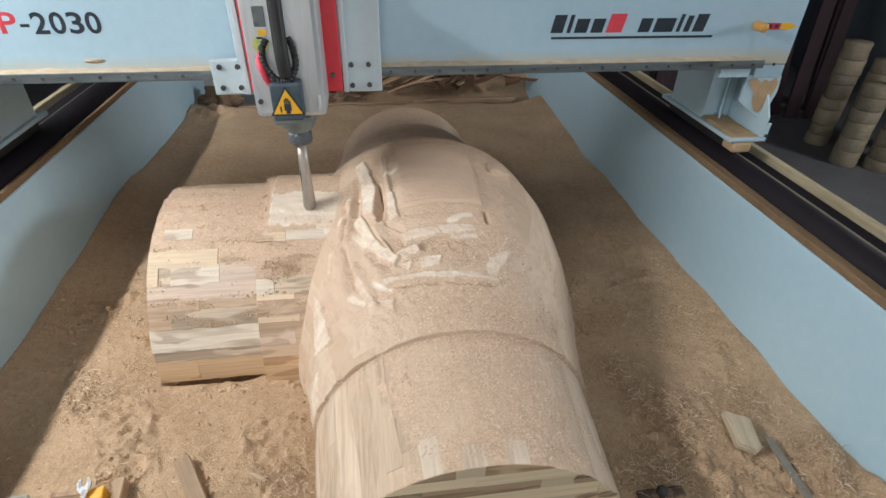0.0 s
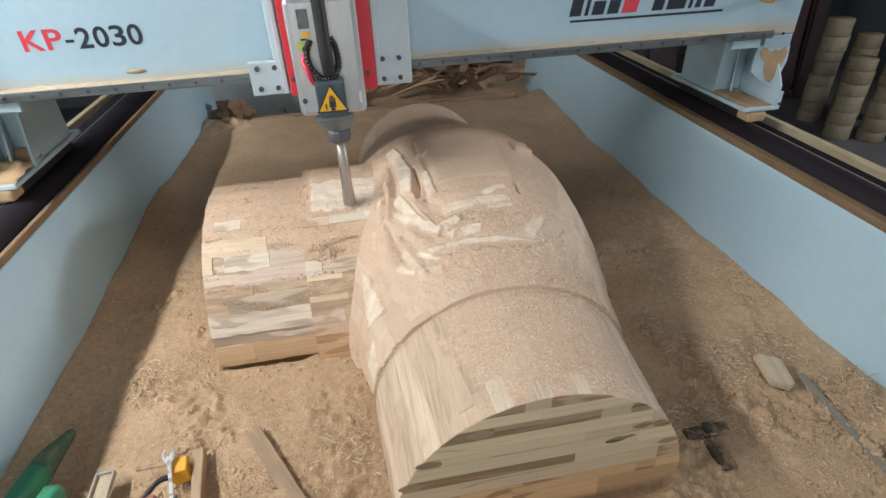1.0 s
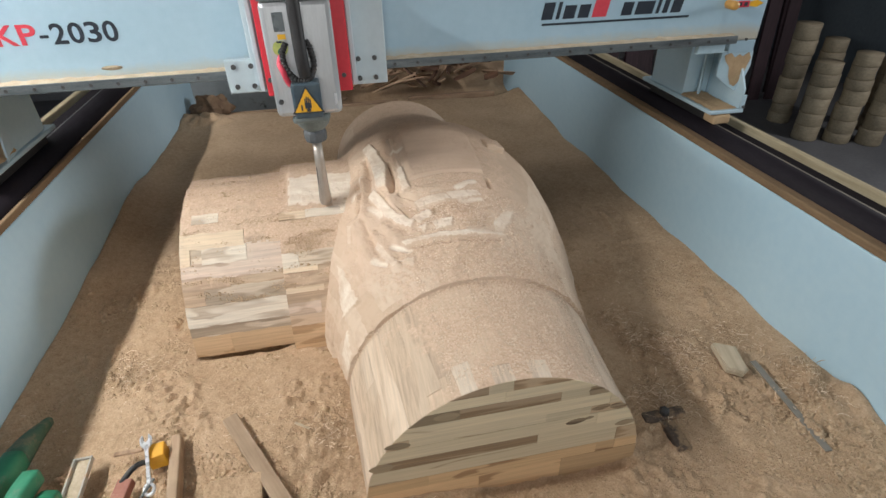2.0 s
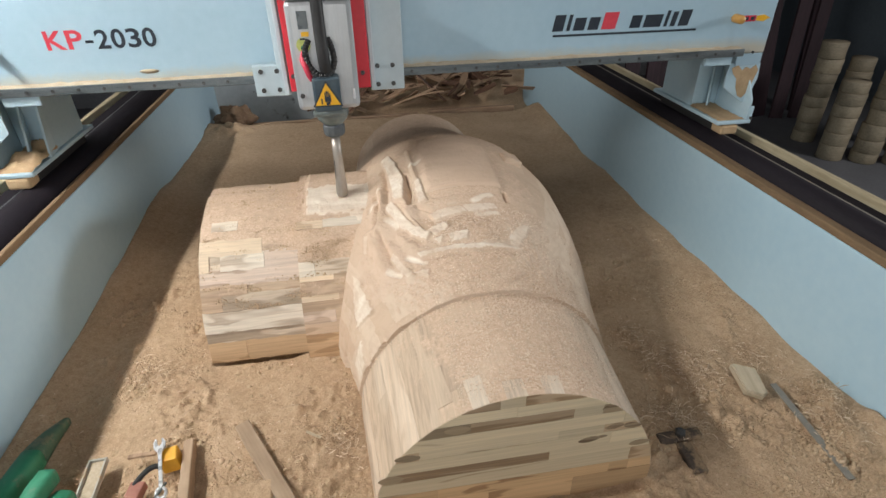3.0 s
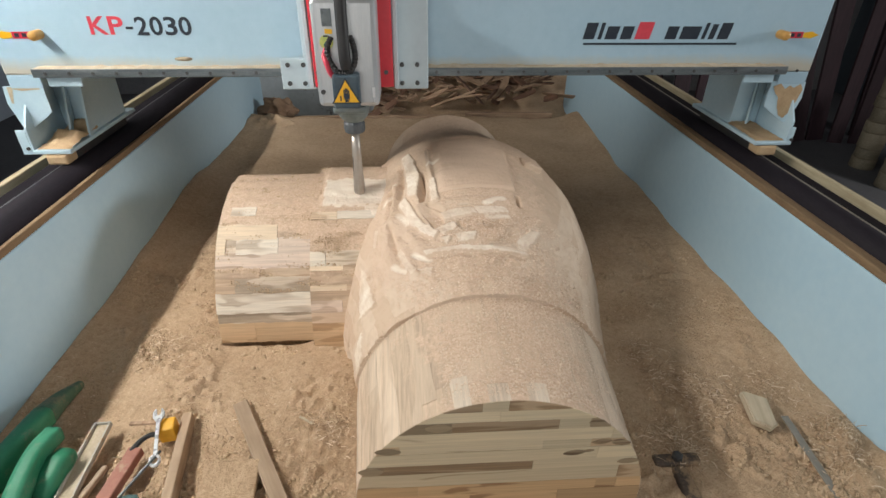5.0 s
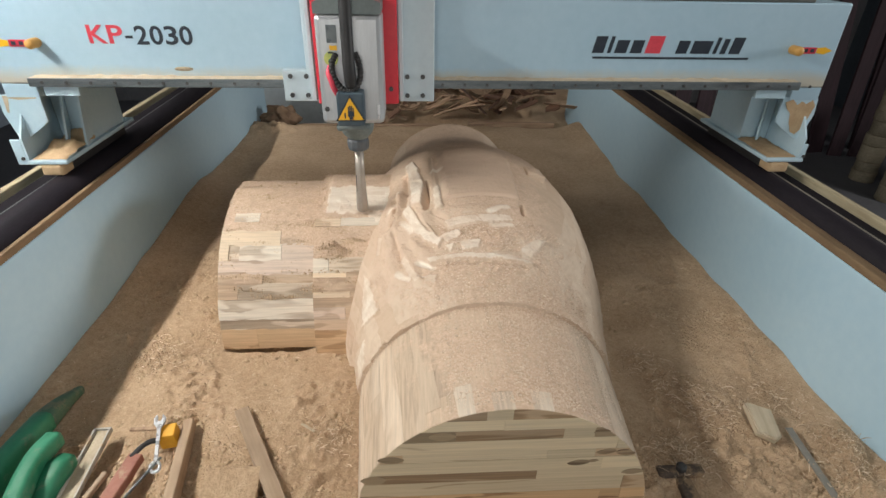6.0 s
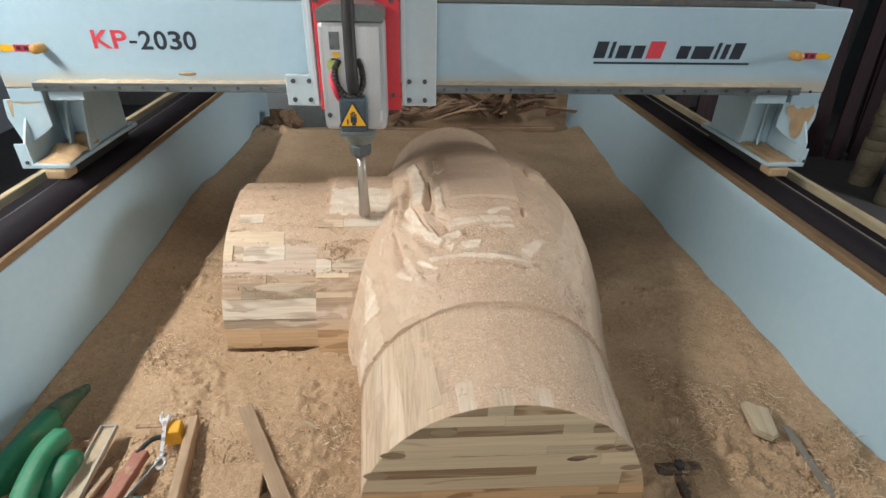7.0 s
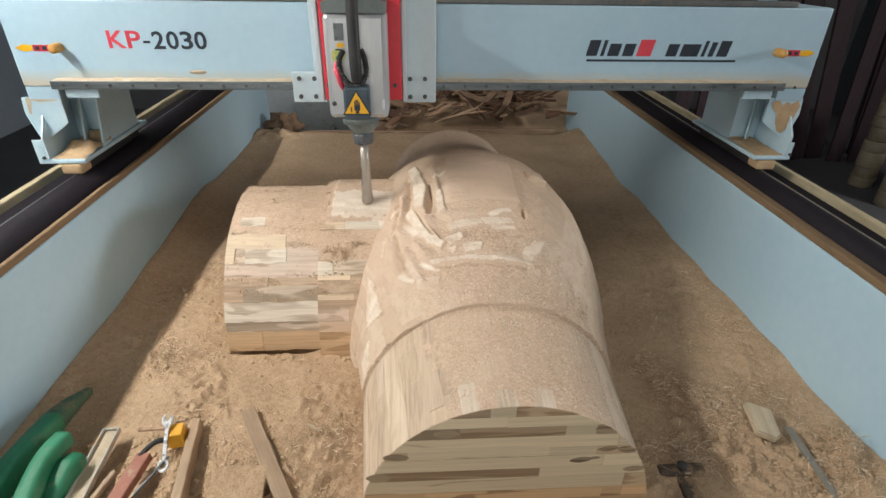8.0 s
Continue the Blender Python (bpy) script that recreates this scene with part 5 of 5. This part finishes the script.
def wrench(m):
    """A combination spanner: bar, open jaw and ring, 0.15 m long."""
    ob = thing("wrench", label="polished chrome combination wrench propped over other tools", category="wrench")
    ob.matrix_world = m
    out = [(-0.006, 0.02), (-0.005, 0.07), (-0.006, 0.118), (0.006, 0.118), (0.005, 0.07), (0.006, 0.02)]
    part("shaft", prism(bmesh.new(), out, 0.005, Matrix.Translation((0, 0, -0.0025)), 0.001), CHROME, ob)
    jaw = [(-0.006, 0.115), (-0.016, 0.127), (-0.017, 0.142), (-0.010, 0.152), (-0.0065, 0.150), (-0.0065, 0.137), (0.0, 0.131), (0.0065, 0.137), (0.0065, 0.150), (0.010, 0.152), (0.017, 0.142), (0.016, 0.127), (0.006, 0.115)]
    part("open_jaw", prism(bmesh.new(), jaw, 0.007, Matrix.Translation((0, 0, -0.0035))), CHROME, ob, "open jaw")
    bm = bmesh.new()
    n = 24
    loops = []
    for r, z in ((0.0165, -0.004), (0.0175, 0.0), (0.0165, 0.004), (0.0095, 0.004), (0.0095, -0.004)):
        loops.append([bm.verts.new((r * math.cos(2 * math.pi * k / n), 0.008 + r * math.sin(2 * math.pi * k / n), z)) for k in range(n)])
    for a, b in zip(loops, loops[1:] + loops[:1]):
        for k in range(n):
            bm.faces.new((a[k], a[(k + 1) % n], b[(k + 1) % n], b[k]))
    bmesh.ops.recalc_face_normals(bm, faces=bm.faces)
    part("ring", bm, CHROME, ob, "ring end", True)
    return ob


def loft(bm, line, sizes, n=16, power=3.0):
    """A rounded bar along a line with its own half width and half height at each point."""
    pts = [Vector(p) for p in line]
    rings = []
    for i, p in enumerate(pts):
        d = (pts[min(i + 1, len(pts) - 1)] - pts[max(i - 1, 0)]).normalized()
        side = d.cross(Vector((0, 0, 1))).normalized()
        up = side.cross(d)
        w, h = sizes[i]
        ring = []
        for k in range(n):
            a = 2 * math.pi * k / n
            c, s = math.cos(a), math.sin(a)
            f = (abs(c) ** power + abs(s) ** power) ** (-1 / power)
            ring.append(bm.verts.new(p + side * w * c * f + up * h * s * f))
        rings.append(ring)
    for a, b in zip(rings, rings[1:]):
        for k in range(n):
            bm.faces.new((a[k], a[(k + 1) % n], b[(k + 1) % n], b[k]))
    bm.faces.new(list(reversed(rings[0])))
    bm.faces.new(rings[-1])
    bmesh.ops.recalc_face_normals(bm, faces=bm.faces)
    return bm


def green_tool():
    ob = thing("power_tool", -0.885, -0.90, 0.070, label="dusty green plastic hand power tool lying in the sawdust", category="power tool")
    o = Vector((0.885, 0.90, -0.070))
    line = spline([Vector(p) + o for p in ((-0.946, -1.03, 0.045), (-0.940, -0.90, 0.066), (-0.934, -0.822, 0.070), (-0.929, -0.725, 0.064))], 6)
    n = len(line)
    part("body", loft(bmesh.new(), line, [(0.026 - 0.004 * k / n, 0.032 - 0.007 * k / n) for k in range(n)], power=4.5), GREEN, ob, "green plastic body", True)
    line = spline([Vector(p) + o for p in ((-0.929, -0.727, 0.064), (-0.928, -0.665, 0.052), (-0.922, -0.598, 0.035))], 6)
    n = len(line)
    part("boot", loft(bmesh.new(), line, [(0.0225 - 0.015 * (k / n) ** 1.4, 0.0255 - 0.017 * (k / n) ** 1.4) for k in range(n)], power=3.6), DUSTYGREEN, ob, "dust-covered tapering boot", True)
    line = spline([Vector(p) + o for p in ((-0.848, -1.01, 0.055), (-0.857, -0.93, 0.080), (-0.864, -0.855, 0.088), (-0.861, -0.795, 0.082))], 6)
    n = len(line)
    part("handle", loft(bmesh.new(), line, [(0.018, 0.024 - 0.006 * k / n) for k in range(n)], power=7), GREEN, ob, "green flat handle", True)
    line = [Vector(p) + o for p in ((-0.834, -0.925, 0.036), (-0.830, -0.890, 0.054), (-0.826, -0.858, 0.060), (-0.822, -0.832, 0.056))]
    part("knob", loft(bmesh.new(), line, [(0.020, 0.017), (0.024, 0.022), (0.024, 0.022), (0.020, 0.017)], power=4.5), GREEN, ob, "dusty green lever", True)
    part("neck", loft(bmesh.new(), [Vector(p) + o for p in ((-0.93, -0.95, 0.045), (-0.88, -0.94, 0.035), (-0.842, -0.91, 0.026))], [(0.016, 0.016), (0.013, 0.013), (0.012, 0.012)], power=2.2), DUSTYGREEN, ob, "", True)


def loose_things():
    strip("wooden_strip", -0.489, -0.690, -0.305, -1.02, 0.035, 0.016, 0.030, 0.020, STICK, "tan wooden strip lying on the sawdust", "wood strip")
    strip("wooden_batten", -0.600, -0.728, -0.560, -1.02, 0.022, 0.040, 0.018, 0.010, STICK, "dusty wooden batten standing on edge beside tools", "wood strip")
    bar = strip("plastic_channel", -0.797, -0.737, -0.782, -1.02, 0.034, 0.006, 0.034, 0.026, PALEDUST, "dusty clear plastic channel with pale rims, filled with sawdust", "plastic channel")
    for x in (-0.0195, 0.0155):
        part("rim", boxes(x, x + 0.004, 0.0, 0.285, 0.0, 0.014, 0.001), RIM, bar, "pale plastic rim")
    part("end_rim", boxes(-0.0155, 0.0155, -0.0005, 0.004, 0.0062, 0.013, 0.001), RIM, bar)
    strip("red_handle", -0.684, -0.822, -0.712, -1.04, 0.031, 0.020, 0.035, 0.030, BRICKRED, "faded red wooden tool handle", "tool handle")
    strip("steel_rod", -0.620, -0.840, -0.690, -0.99, 0.005, 0.005, 0.060, 0.042, RAILSTEEL, "thin dark steel rod leaning over the tools", "rod")
    strip("steel_ruler", 0.880, -0.780, 0.862, -1.06, 0.018, 0.003, 0.012, 0.006, RULER, "grey steel strip half sunk in sawdust", "metal strip")
    strip("splinter", -0.728, -0.748, -0.665, -0.752, 0.010, 0.006, 0.046, 0.052, SCRAP, "short brown wood splinter among the tools", "splinter")
    strip("splinter", -0.335, -0.735, -0.300, -0.760, 0.006, 0.003, 0.034, 0.034, CHIPWOOD, "pale wood splinter on the sawdust", "splinter")
    strip("grey_rod", -0.735, -0.86, -0.775, -1.03, 0.013, 0.010, 0.036, 0.028, STICK, "dusty grey rod among the tools", "rod")
    slab = link("buried_board", boxes(-0.06, 0.06, -0.10, 0.10, 0, 0.012, 0.004), SAWDUST)
    slab.matrix_world = pose(-0.455, -0.955, 0.026, 2, 0, 3)
    tagged(slab, "flat board lying under a layer of sawdust", "board")
    block = link("yellow_block", boxes(-0.020, 0.018, -0.018, 0.018, 0.0, 0.045, 0.003), YELLOW)
    block.matrix_world = pose(-0.627, -0.772, 0.030, 4, -3, 8)
    tagged(block, "small yellow plastic block among the tools", "block")
    wrench(Matrix.Translation((-0.624, -0.868, 0.055)) @ pose(0, 0, 0, 16, 6, 14) @ Matrix.Diagonal((0.72, 0.86, 1, 1)))
    bm = bmesh.new()
    out = [(-0.026, -0.036), (0.012, -0.056), (0.030, -0.044), (0.030, 0.030), (-0.020, 0.050), (-0.030, 0.046)]
    prism(bm, out, 0.018, Matrix.Identity(4), 0.004)
    chip = link("wood_offcut", bm, CHIPWOOD)
    chip.matrix_world = pose(0.825, -0.755, 0.006, 12, -3, -8)
    tagged(chip, "pale wood offcut lying on the sawdust", "offcut")
    clamp = thing("bed_clamp", 0.56, -0.875, -0.026, label="dark oily T-shaped hold-down clamp beside the blank", category="clamp")
    part("bar", boxes(-0.055, 0.055, -0.014, 0.014, 0.005, 0.026, 0.005), RUST, clamp, "dark clamp bar")
    part("stem", boxes(-0.018, 0.018, -0.10, -0.0145, 0.000, 0.018, 0.004), RUST, clamp)
    part("nut", lathe(bmesh.new(), [(0.013, 0.0262), (0.013, 0.036), (0.008, 0.040)], None, 6), BOLT, clamp, "clamp nut")
    lump = bmesh.new()
    bmesh.ops.create_icosphere(lump, subdivisions=4, radius=1.0)
    for v in lump.verts:
        n = 1 + 0.35 * noise.noise(v.co * 1.7) + 0.12 * noise.noise(v.co * 4.5)
        v.co = Vector((-0.650 + 0.028 * v.co.x * n, -0.958 + 0.026 * v.co.y * n, 0.034 + 0.022 * v.co.z * n))
    tagged(link("glove_scrap", lump, TEAL, True), "crumpled dusty teal rubber scrap among the tools", "rubber scrap")
    green_tool()
    cord = tube(bmesh.new(), spline([(-0.692, -0.828, 0.050), (-0.676, -0.806, 0.058), (-0.660, -0.794, 0.060), (-0.645, -0.790, 0.056)], 8), 0.006, 10)
    tagged(link("rubber_hose", cord, BLACK, True), "short black rubber hose among the tools", "hose")


def flakes(name, count, place, size, material, label, seed):
    """Many thin curled wood fibres, as one heap."""
    rng = random.Random(seed)
    vs, fs = [], []
    for _ in range(count):
        got = place(rng)
        if got is None:
            continue
        x, y, z, up = got
        L = min(size[1], size[0] * rng.paretovariate(1.6))
        w = rng.uniform(0.0007, 0.0018)
        a, bend, lift, tilt = rng.uniform(0, 6.283), rng.gauss(0, 1.2), rng.uniform(0.0, 0.35), rng.uniform(-0.25, 0.25)
        p = Vector((x, y, z + 0.0012))
        i, n = len(vs), 5
        for k in range(n + 1):
            t = k / n
            d = Vector((math.cos(a + bend * t), math.sin(a + bend * t), 0))
            q = Vector((-d.y, d.x, 0.8)) * (w / 2) * (1 - 0.6 * abs(2 * t - 1))
            rise = Vector((0, 0, L * (lift * t * (1 - t) * 2 + max(0.0, tilt) * t)))
            vs.extend((p - q + rise, p + q + rise))
            p = p + d * (L / n)
        for k in range(n):
            fs.append((i + 2 * k, i + 2 * k + 1, i + 2 * k + 3, i + 2 * k + 2))
    me = bpy.data.meshes.new(name)
    me.from_pydata([tuple(v) for v in vs], [], fs)
    me.materials.append(material)
    return tagged(new(name, me), label, "shavings", kind="stuff")


def crumbs(name, count, place, least, most, material, label, seed, sink=-0.1):
    """Crumbly lumps of packed sawdust, uncountable, as one heap."""
    rng = random.Random(seed)
    vs, fs = [], []
    while len(fs) < 8 * count:
        got = place(rng)
        if got is None:
            continue
        r = min(most, least * rng.paretovariate(2.2))
        c = Vector(got) - Vector((0, 0, r * sink))
        i = len(vs)
        for d in ((1, 0, 0), (0, 1, 0), (-1, 0, 0), (0, -1, 0), (0, 0, 0.8), (0, 0, -0.8)):
            vs.append(tuple(c + Vector(d) * r * rng.uniform(0.35, 1.5) + Vector((rng.uniform(-1, 1), rng.uniform(-1, 1), 0)) * r * 0.35))
        for a in range(4):
            fs.append((i + a, i + (a + 1) % 4, i + 4))
            fs.append((i + (a + 1) % 4, i + a, i + 5))
    me = bpy.data.meshes.new(name)
    me.from_pydata(vs, [], fs)
    me.materials.append(material)
    me.polygons.foreach_set("use_smooth", [True] * len(fs))
    tagged(new(name, me), label, "sawdust", kind="stuff")


def clods():
    def on_bed(rng):
        x, y = rng.uniform(-1.03, 1.03), rng.uniform(-1.3, 0.1)
        if -0.2 < x < 0.45 and y > -0.97 or -0.64 < x < 0.2 and y > -0.45:
            return None
        k = noise.noise(Vector((x * 4, y * 4, 11))) + 0.5 * noise.noise(Vector((x * 13, y * 13, 3)))
        if k < rng.uniform(0.0, 0.42) or y > rng.uniform(-0.9, 0.3):
            return None
        return x, y, bed_height(x, y)

    def on_drum(rng):
        y, a = rng.uniform(-0.945, -0.38), rng.gauss(1.40, 0.48)
        r, w = radius_at(y)
        if not 0.6 < a < 1.98 or noise.noise(Vector((a * 4, y * 8, 1))) + 0.6 * noise.noise(Vector((a * 14, y * 30, 5))) < rng.uniform(-0.9, 0.5):
            return None
        return CX + w * math.cos(a), y, r * math.sin(a) + 0.0004

    def in_groove(rng):
        a = rng.uniform(0.55, 2.75)
        r = 0.329 + abs(rng.gauss(0, 0.004))
        return CX + r * math.cos(a), -0.668 - abs(rng.gauss(0, 0.006)), r * math.sin(a)

    def on_arm(rng):
        x, a = rng.uniform(-0.61, -0.15), rng.uniform(0.45, 1.9)
        R = 0.358 if x < -0.345 else 0.379
        if rng.random() < 0.35:
            a = math.asin(rng.choice((0.156, 0.196, 0.20, 0.205, 0.281, 0.306) if x < -0.345 else (0.184, 0.20, 0.262, 0.28, 0.30)) / R) + abs(rng.gauss(0, 0.04))
        if noise.noise(Vector((x * 9, a * 16, 2))) < rng.uniform(0.0, 0.5):
            return None
        return x, AY - R * math.cos(a), R * math.sin(a)

    crumb = surface("crumb_wood", (0.64, 0.495, 0.37), (0.85, 0.72, 0.58), 60, 0.9, 0, 0.0, 200)
    def strewn(rng):
        x, y = rng.uniform(-1.02, 1.02), rng.uniform(-1.3, 0.0)
        if -0.2 < x < 0.45 and y > -0.97 or -0.64 < x < 0.2 and y > -0.45 or y > rng.uniform(-1.0, 0.2):
            return None
        return x, y, bed_height(x, y)

    clod = surface("clod_dust", (0.44, 0.31, 0.19), (0.64, 0.48, 0.325), 25, 0.95, 0, 0.0, 160)
    crumbs("sawdust_clods", 26000, on_bed, 0.0018, 0.0085, clod, "small crumbling clods of packed tan sawdust", 17, 0.05)
    crumbs("sawdust_grains", 13000, strewn, 0.0013, 0.0060, clod, "coarse grains of tan sawdust strewn over the bed", 23, 0.0)
    crumbs("wood_crumbs", 12000, on_drum, 0.0009, 0.0032, crumb, "pale wood crumbs lying on the carved blank", 6, 0.05)
    crumbs("groove_dust", 520, in_groove, 0.0009, 0.0024, crumb, "sawdust caught in the groove of the blank", 8)
    crumbs("arm_dust", 3600, on_arm, 0.0010, 0.0036, clod, "crumbs of sawdust on the blank's arm", 9, 0.25)


def shavings():
    m, nt, b, tc = nodes_of("shaving_wood")
    geo = nt.nodes.new("ShaderNodeNewGeometry")
    nt.links.new(ramp(nt, geo.outputs["Random Per Island"], [(0.0, (0.27, 0.175, 0.10)), (0.45, (0.54, 0.40, 0.265)), (1.0, (0.86, 0.71, 0.54))]), b.inputs["Base Color"])
    b.inputs["Roughness"].default_value = 0.85

    def on_bed(rng):
        x, y = rng.uniform(-1.02, 1.02), rng.uniform(-1.35, 0.35)
        if -0.2 < x < 0.45 and y > -0.98:
            return None
        k = noise.noise(Vector((x * 5, y * 5, 4)))
        if k < rng.uniform(-0.35, 0.55) or y > rng.uniform(-0.7, 0.5):
            return None
        return x, y, bed_height(x, y), None

    def in_clumps(rng):
        cx, cy = rng.choice(((0.60, -0.84), (0.72, -0.66), (0.95, -0.90), (0.97, -0.83), (0.93, -0.66), (0.56, -0.82), (-0.25, -0.76), (0.62, -0.50), (0.70, -0.70), (-0.78, -0.45), (0.64, -0.62)))
        x, y = cx + rng.gauss(0, 0.036), cy + rng.gauss(0, 0.036)
        if abs(x) > 1.02:
            return None
        return x, y, bed_height(x, y) + abs(rng.gauss(0, 0.006)), None

    flakes("wood_shavings", 15000, on_bed, (0.004, 0.022), m, "curled tan wood shavings scattered over sawdust", 3)
    flakes("wood_shavings", 3000, in_clumps, (0.009, 0.034), m, "clumps of curled wood shavings on the bed", 5)


# ---- behind the machine ----
def scrap_pile():
    bm = bmesh.new()
    n = 40
    rows = []
    for j in range(n + 1):
        y = 1.80 + 1.3 * j / n
        row = []
        for i in range(2 * n + 1):
            x = -1.5 + 3.0 * i / (2 * n)
            h = -0.06 + (0.10 * min(1.0, j / 14)) * smooth_step(-0.35, 0.05, x) - 0.55 * (1 - smooth_step(-0.62, -0.12, x)) * min(1.0, j / 6) + 0.05 * noise.noise(Vector((x * 3, y * 3, 2))) + 0.02 * noise.noise(Vector((x * 12, y * 12, 2)))
            row.append(bm.verts.new((x, y, h)))
        rows.append(row)
    for a, b in zip(rows, rows[1:]):
        for k in range(2 * n):
            bm.faces.new((a[k], a[k + 1], b[k + 1], b[k]))
    low = [bm.verts.new((v.co.x, v.co.y, FLOOR_Z)) for v in rows[0]]
    for k in range(2 * n):
        bm.faces.new((rows[0][k], low[k], low[k + 1], rows[0][k + 1]))
    tagged(link("waste_heap", bm, SAWDUST, True), "heap of brown wood waste behind the machine", "waste heap", kind="stuff")
    rng = random.Random(12)
    for k in range(190):
        L, w, t = rng.uniform(0.08, 0.36), rng.uniform(0.02, 0.075), rng.uniform(0.004, 0.016)
        x, y = rng.uniform(-0.42, 0.98), rng.uniform(1.84, 2.85)
        bend, n = rng.uniform(-0.10, 0.10) * L, 6
        bm = bmesh.new()
        rows = []
        for j in range(n + 1):
            u = j / n
            half = w / 2 * (0.55 + 0.45 * math.sin(math.pi * min(1.0, 0.15 + 0.8 * u))) * rng.uniform(0.85, 1.1)
            c = Vector(((u - 0.5) * L, bend * math.sin(math.pi * u), 0.35 * bend * math.sin(math.pi * u)))
            rows.append([bm.verts.new(c + Vector((0, q * half, z))) for q, z in ((-1, 0), (-1, t), (1, t * rng.uniform(0.6, 1.2)), (1, 0))])
        for p, q in zip(rows, rows[1:]):
            for i in range(4):
                bm.faces.new((p[i], p[(i + 1) % 4], q[(i + 1) % 4], q[i]))
        bm.faces.new(rows[0])
        bm.faces.new(rows[-1])
        bmesh.ops.recalc_face_normals(bm, faces=bm.faces)
        dark = rng.random() < 0.45
        ob = link("scrap_piece", bm, BARK if dark else SCRAP)
        rise = 0.055 + 0.05 * noise.noise(Vector((x * 3, y * 3, 2))) + rng.uniform(0.0, 0.10) * smooth_step(-0.35, 0.2, x)
        ob.matrix_world = pose(x, y, rise - 0.05 * (1 - smooth_step(-0.40, -0.1, x)), rng.uniform(-35, 35), rng.uniform(-28, 28), rng.uniform(0, 180))
        tagged(ob, "broken brown bark strip on the waste heap" if dark else "thin broken wood offcut on the waste heap", "offcut", "offcuts behind the bed")
    lump = bmesh.new()
    bmesh.ops.create_icosphere(lump, subdivisions=4, radius=1.0)
    for v in lump.verts:
        n = 1 + 0.5 * noise.noise(v.co * 1.5 + Vector((2, 0, 0))) + 0.3 * abs(noise.noise(v.co * 3.2))
        v.co = Vector((-0.895 + 0.10 * v.co.x * n, 1.775 + 0.06 * v.co.y * n, 0.050 + 0.080 * v.co.z * n))
    tagged(link("crumpled_bag", lump, BAG), "crumpled brown paper bag at the back of the bed", "bag")
    tagged(link("rear_panel", boxes(-1.6, 1.7, 3.25, 3.29, FLOOR_Z, 0.55, 0.006), PANEL), "stained pale blue-grey sheet panel standing behind the waste", "panel")
    sheet = link("edge_plank", boxes(-0.83, 0.25, 1.768, 1.80, -0.05, 0.004, 0.003), SCRAP)
    tagged(sheet, "rough plank along the back edge of the bed", "plank")
    sheet = link("edge_plank", boxes(0.32, 0.90, 1.765, 1.80, -0.05, 0.016, 0.003), SCRAP)
    tagged(sheet, "rough plank along the back edge of the bed", "plank")


def turned_column(x, y, r, rings, seed):
    """A stack of turned wooden discs."""
    rng = random.Random(seed)
    ob = thing("turned_column", x, y, FLOOR_Z, label="stack of pale turned wooden rings standing on the floor", category="turned wood", group="turned wood stacks")
    z = 0.0
    for k in range(rings):
        h, rr = rng.uniform(0.085, 0.14), r * rng.uniform(0.94, 1.05)
        prof = [(rr * 0.955, 0), (rr, 0.007), (rr * rng.uniform(0.95, 1.0), h * 0.5), (rr, h - 0.008), (rr * 0.955, h - 0.001)]
        dx, dy = rng.uniform(-0.008, 0.008), rng.uniform(-0.008, 0.008)
        part("ring", lathe(bmesh.new(), prof, Matrix.Translation((dx, dy, z)), 20), COLUMNWOOD, ob, "", True)
        z += h
    return ob


def background():
    for k, (x, y, r, n) in enumerate(((3.92, 2.14, 0.10, 6), (4.14, 2.02, 0.10, 7), (4.36, 1.90, 0.095, 5), (4.02, 2.58, 0.10, 8), (4.28, 2.50, 0.10, 7), (4.62, 2.16, 0.10, 6))):
        turned_column(x, y, r, n, k)
    rng = random.Random(21)
    for k in range(13):
        x = 2.3 + 0.19 * k + rng.uniform(-0.05, 0.05)
        h, w = rng.uniform(1.6, 2.3), rng.uniform(0.12, 0.22)
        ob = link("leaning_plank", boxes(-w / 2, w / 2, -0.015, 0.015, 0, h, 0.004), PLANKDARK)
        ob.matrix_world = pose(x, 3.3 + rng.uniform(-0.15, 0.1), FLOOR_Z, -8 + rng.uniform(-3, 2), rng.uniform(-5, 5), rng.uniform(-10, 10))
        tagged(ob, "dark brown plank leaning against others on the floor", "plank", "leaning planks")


room()
machine_bed()
sawdust()
blank()
GANTRY_THING = gantry()
SPINDLE = spindle(GANTRY_THING)
loose_things()
clods()
shavings()
scrap_pile()
background()


def motions():
    """The gantry runs to and fro along the bed; the spindle follows the relief up and down."""
    run = [(0, -0.005), (0.15, 0.013), (0.33, 0.031), (0.42, 0.029), (0.5, 0.019), (1.0, -0.052), (1.4, -0.108), (1.57, -0.121), (1.7, -0.110), (2.2, -0.040),
           (2.6, 0.020), (2.72, 0.033), (2.8, 0.032), (3.0, 0.008), (3.5, -0.051), (3.9, -0.112), (4.05, -0.128), (4.15, -0.123), (4.5, -0.077), (5.0, -0.006),
           (5.2, 0.018), (5.32, 0.031), (5.42, 0.028), (5.6, 0.004), (6.0, -0.055), (6.4, -0.118), (6.5, -0.130), (6.6, -0.126), (7.0, -0.074), (7.5, -0.006),
           (7.68, 0.015), (7.78, 0.020), (7.88, 0.014), (8.0, 0.0)]
    walk(GANTRY_THING, [(t, pose(0, y, 0)) for t, y in run])
    depth = ((-0.14, -0.048), (-0.13, -0.044), (-0.115, -0.038), (-0.077, -0.021), (-0.051, -0.016), (-0.006, -0.005), (0.01, 0.0), (0.04, 0.002))
    walk(SPINDLE, [(t, pose(0, 0, float(np.interp(y, [d[0] for d in depth], [d[1] for d in depth])))) for t, y in run])


motions()
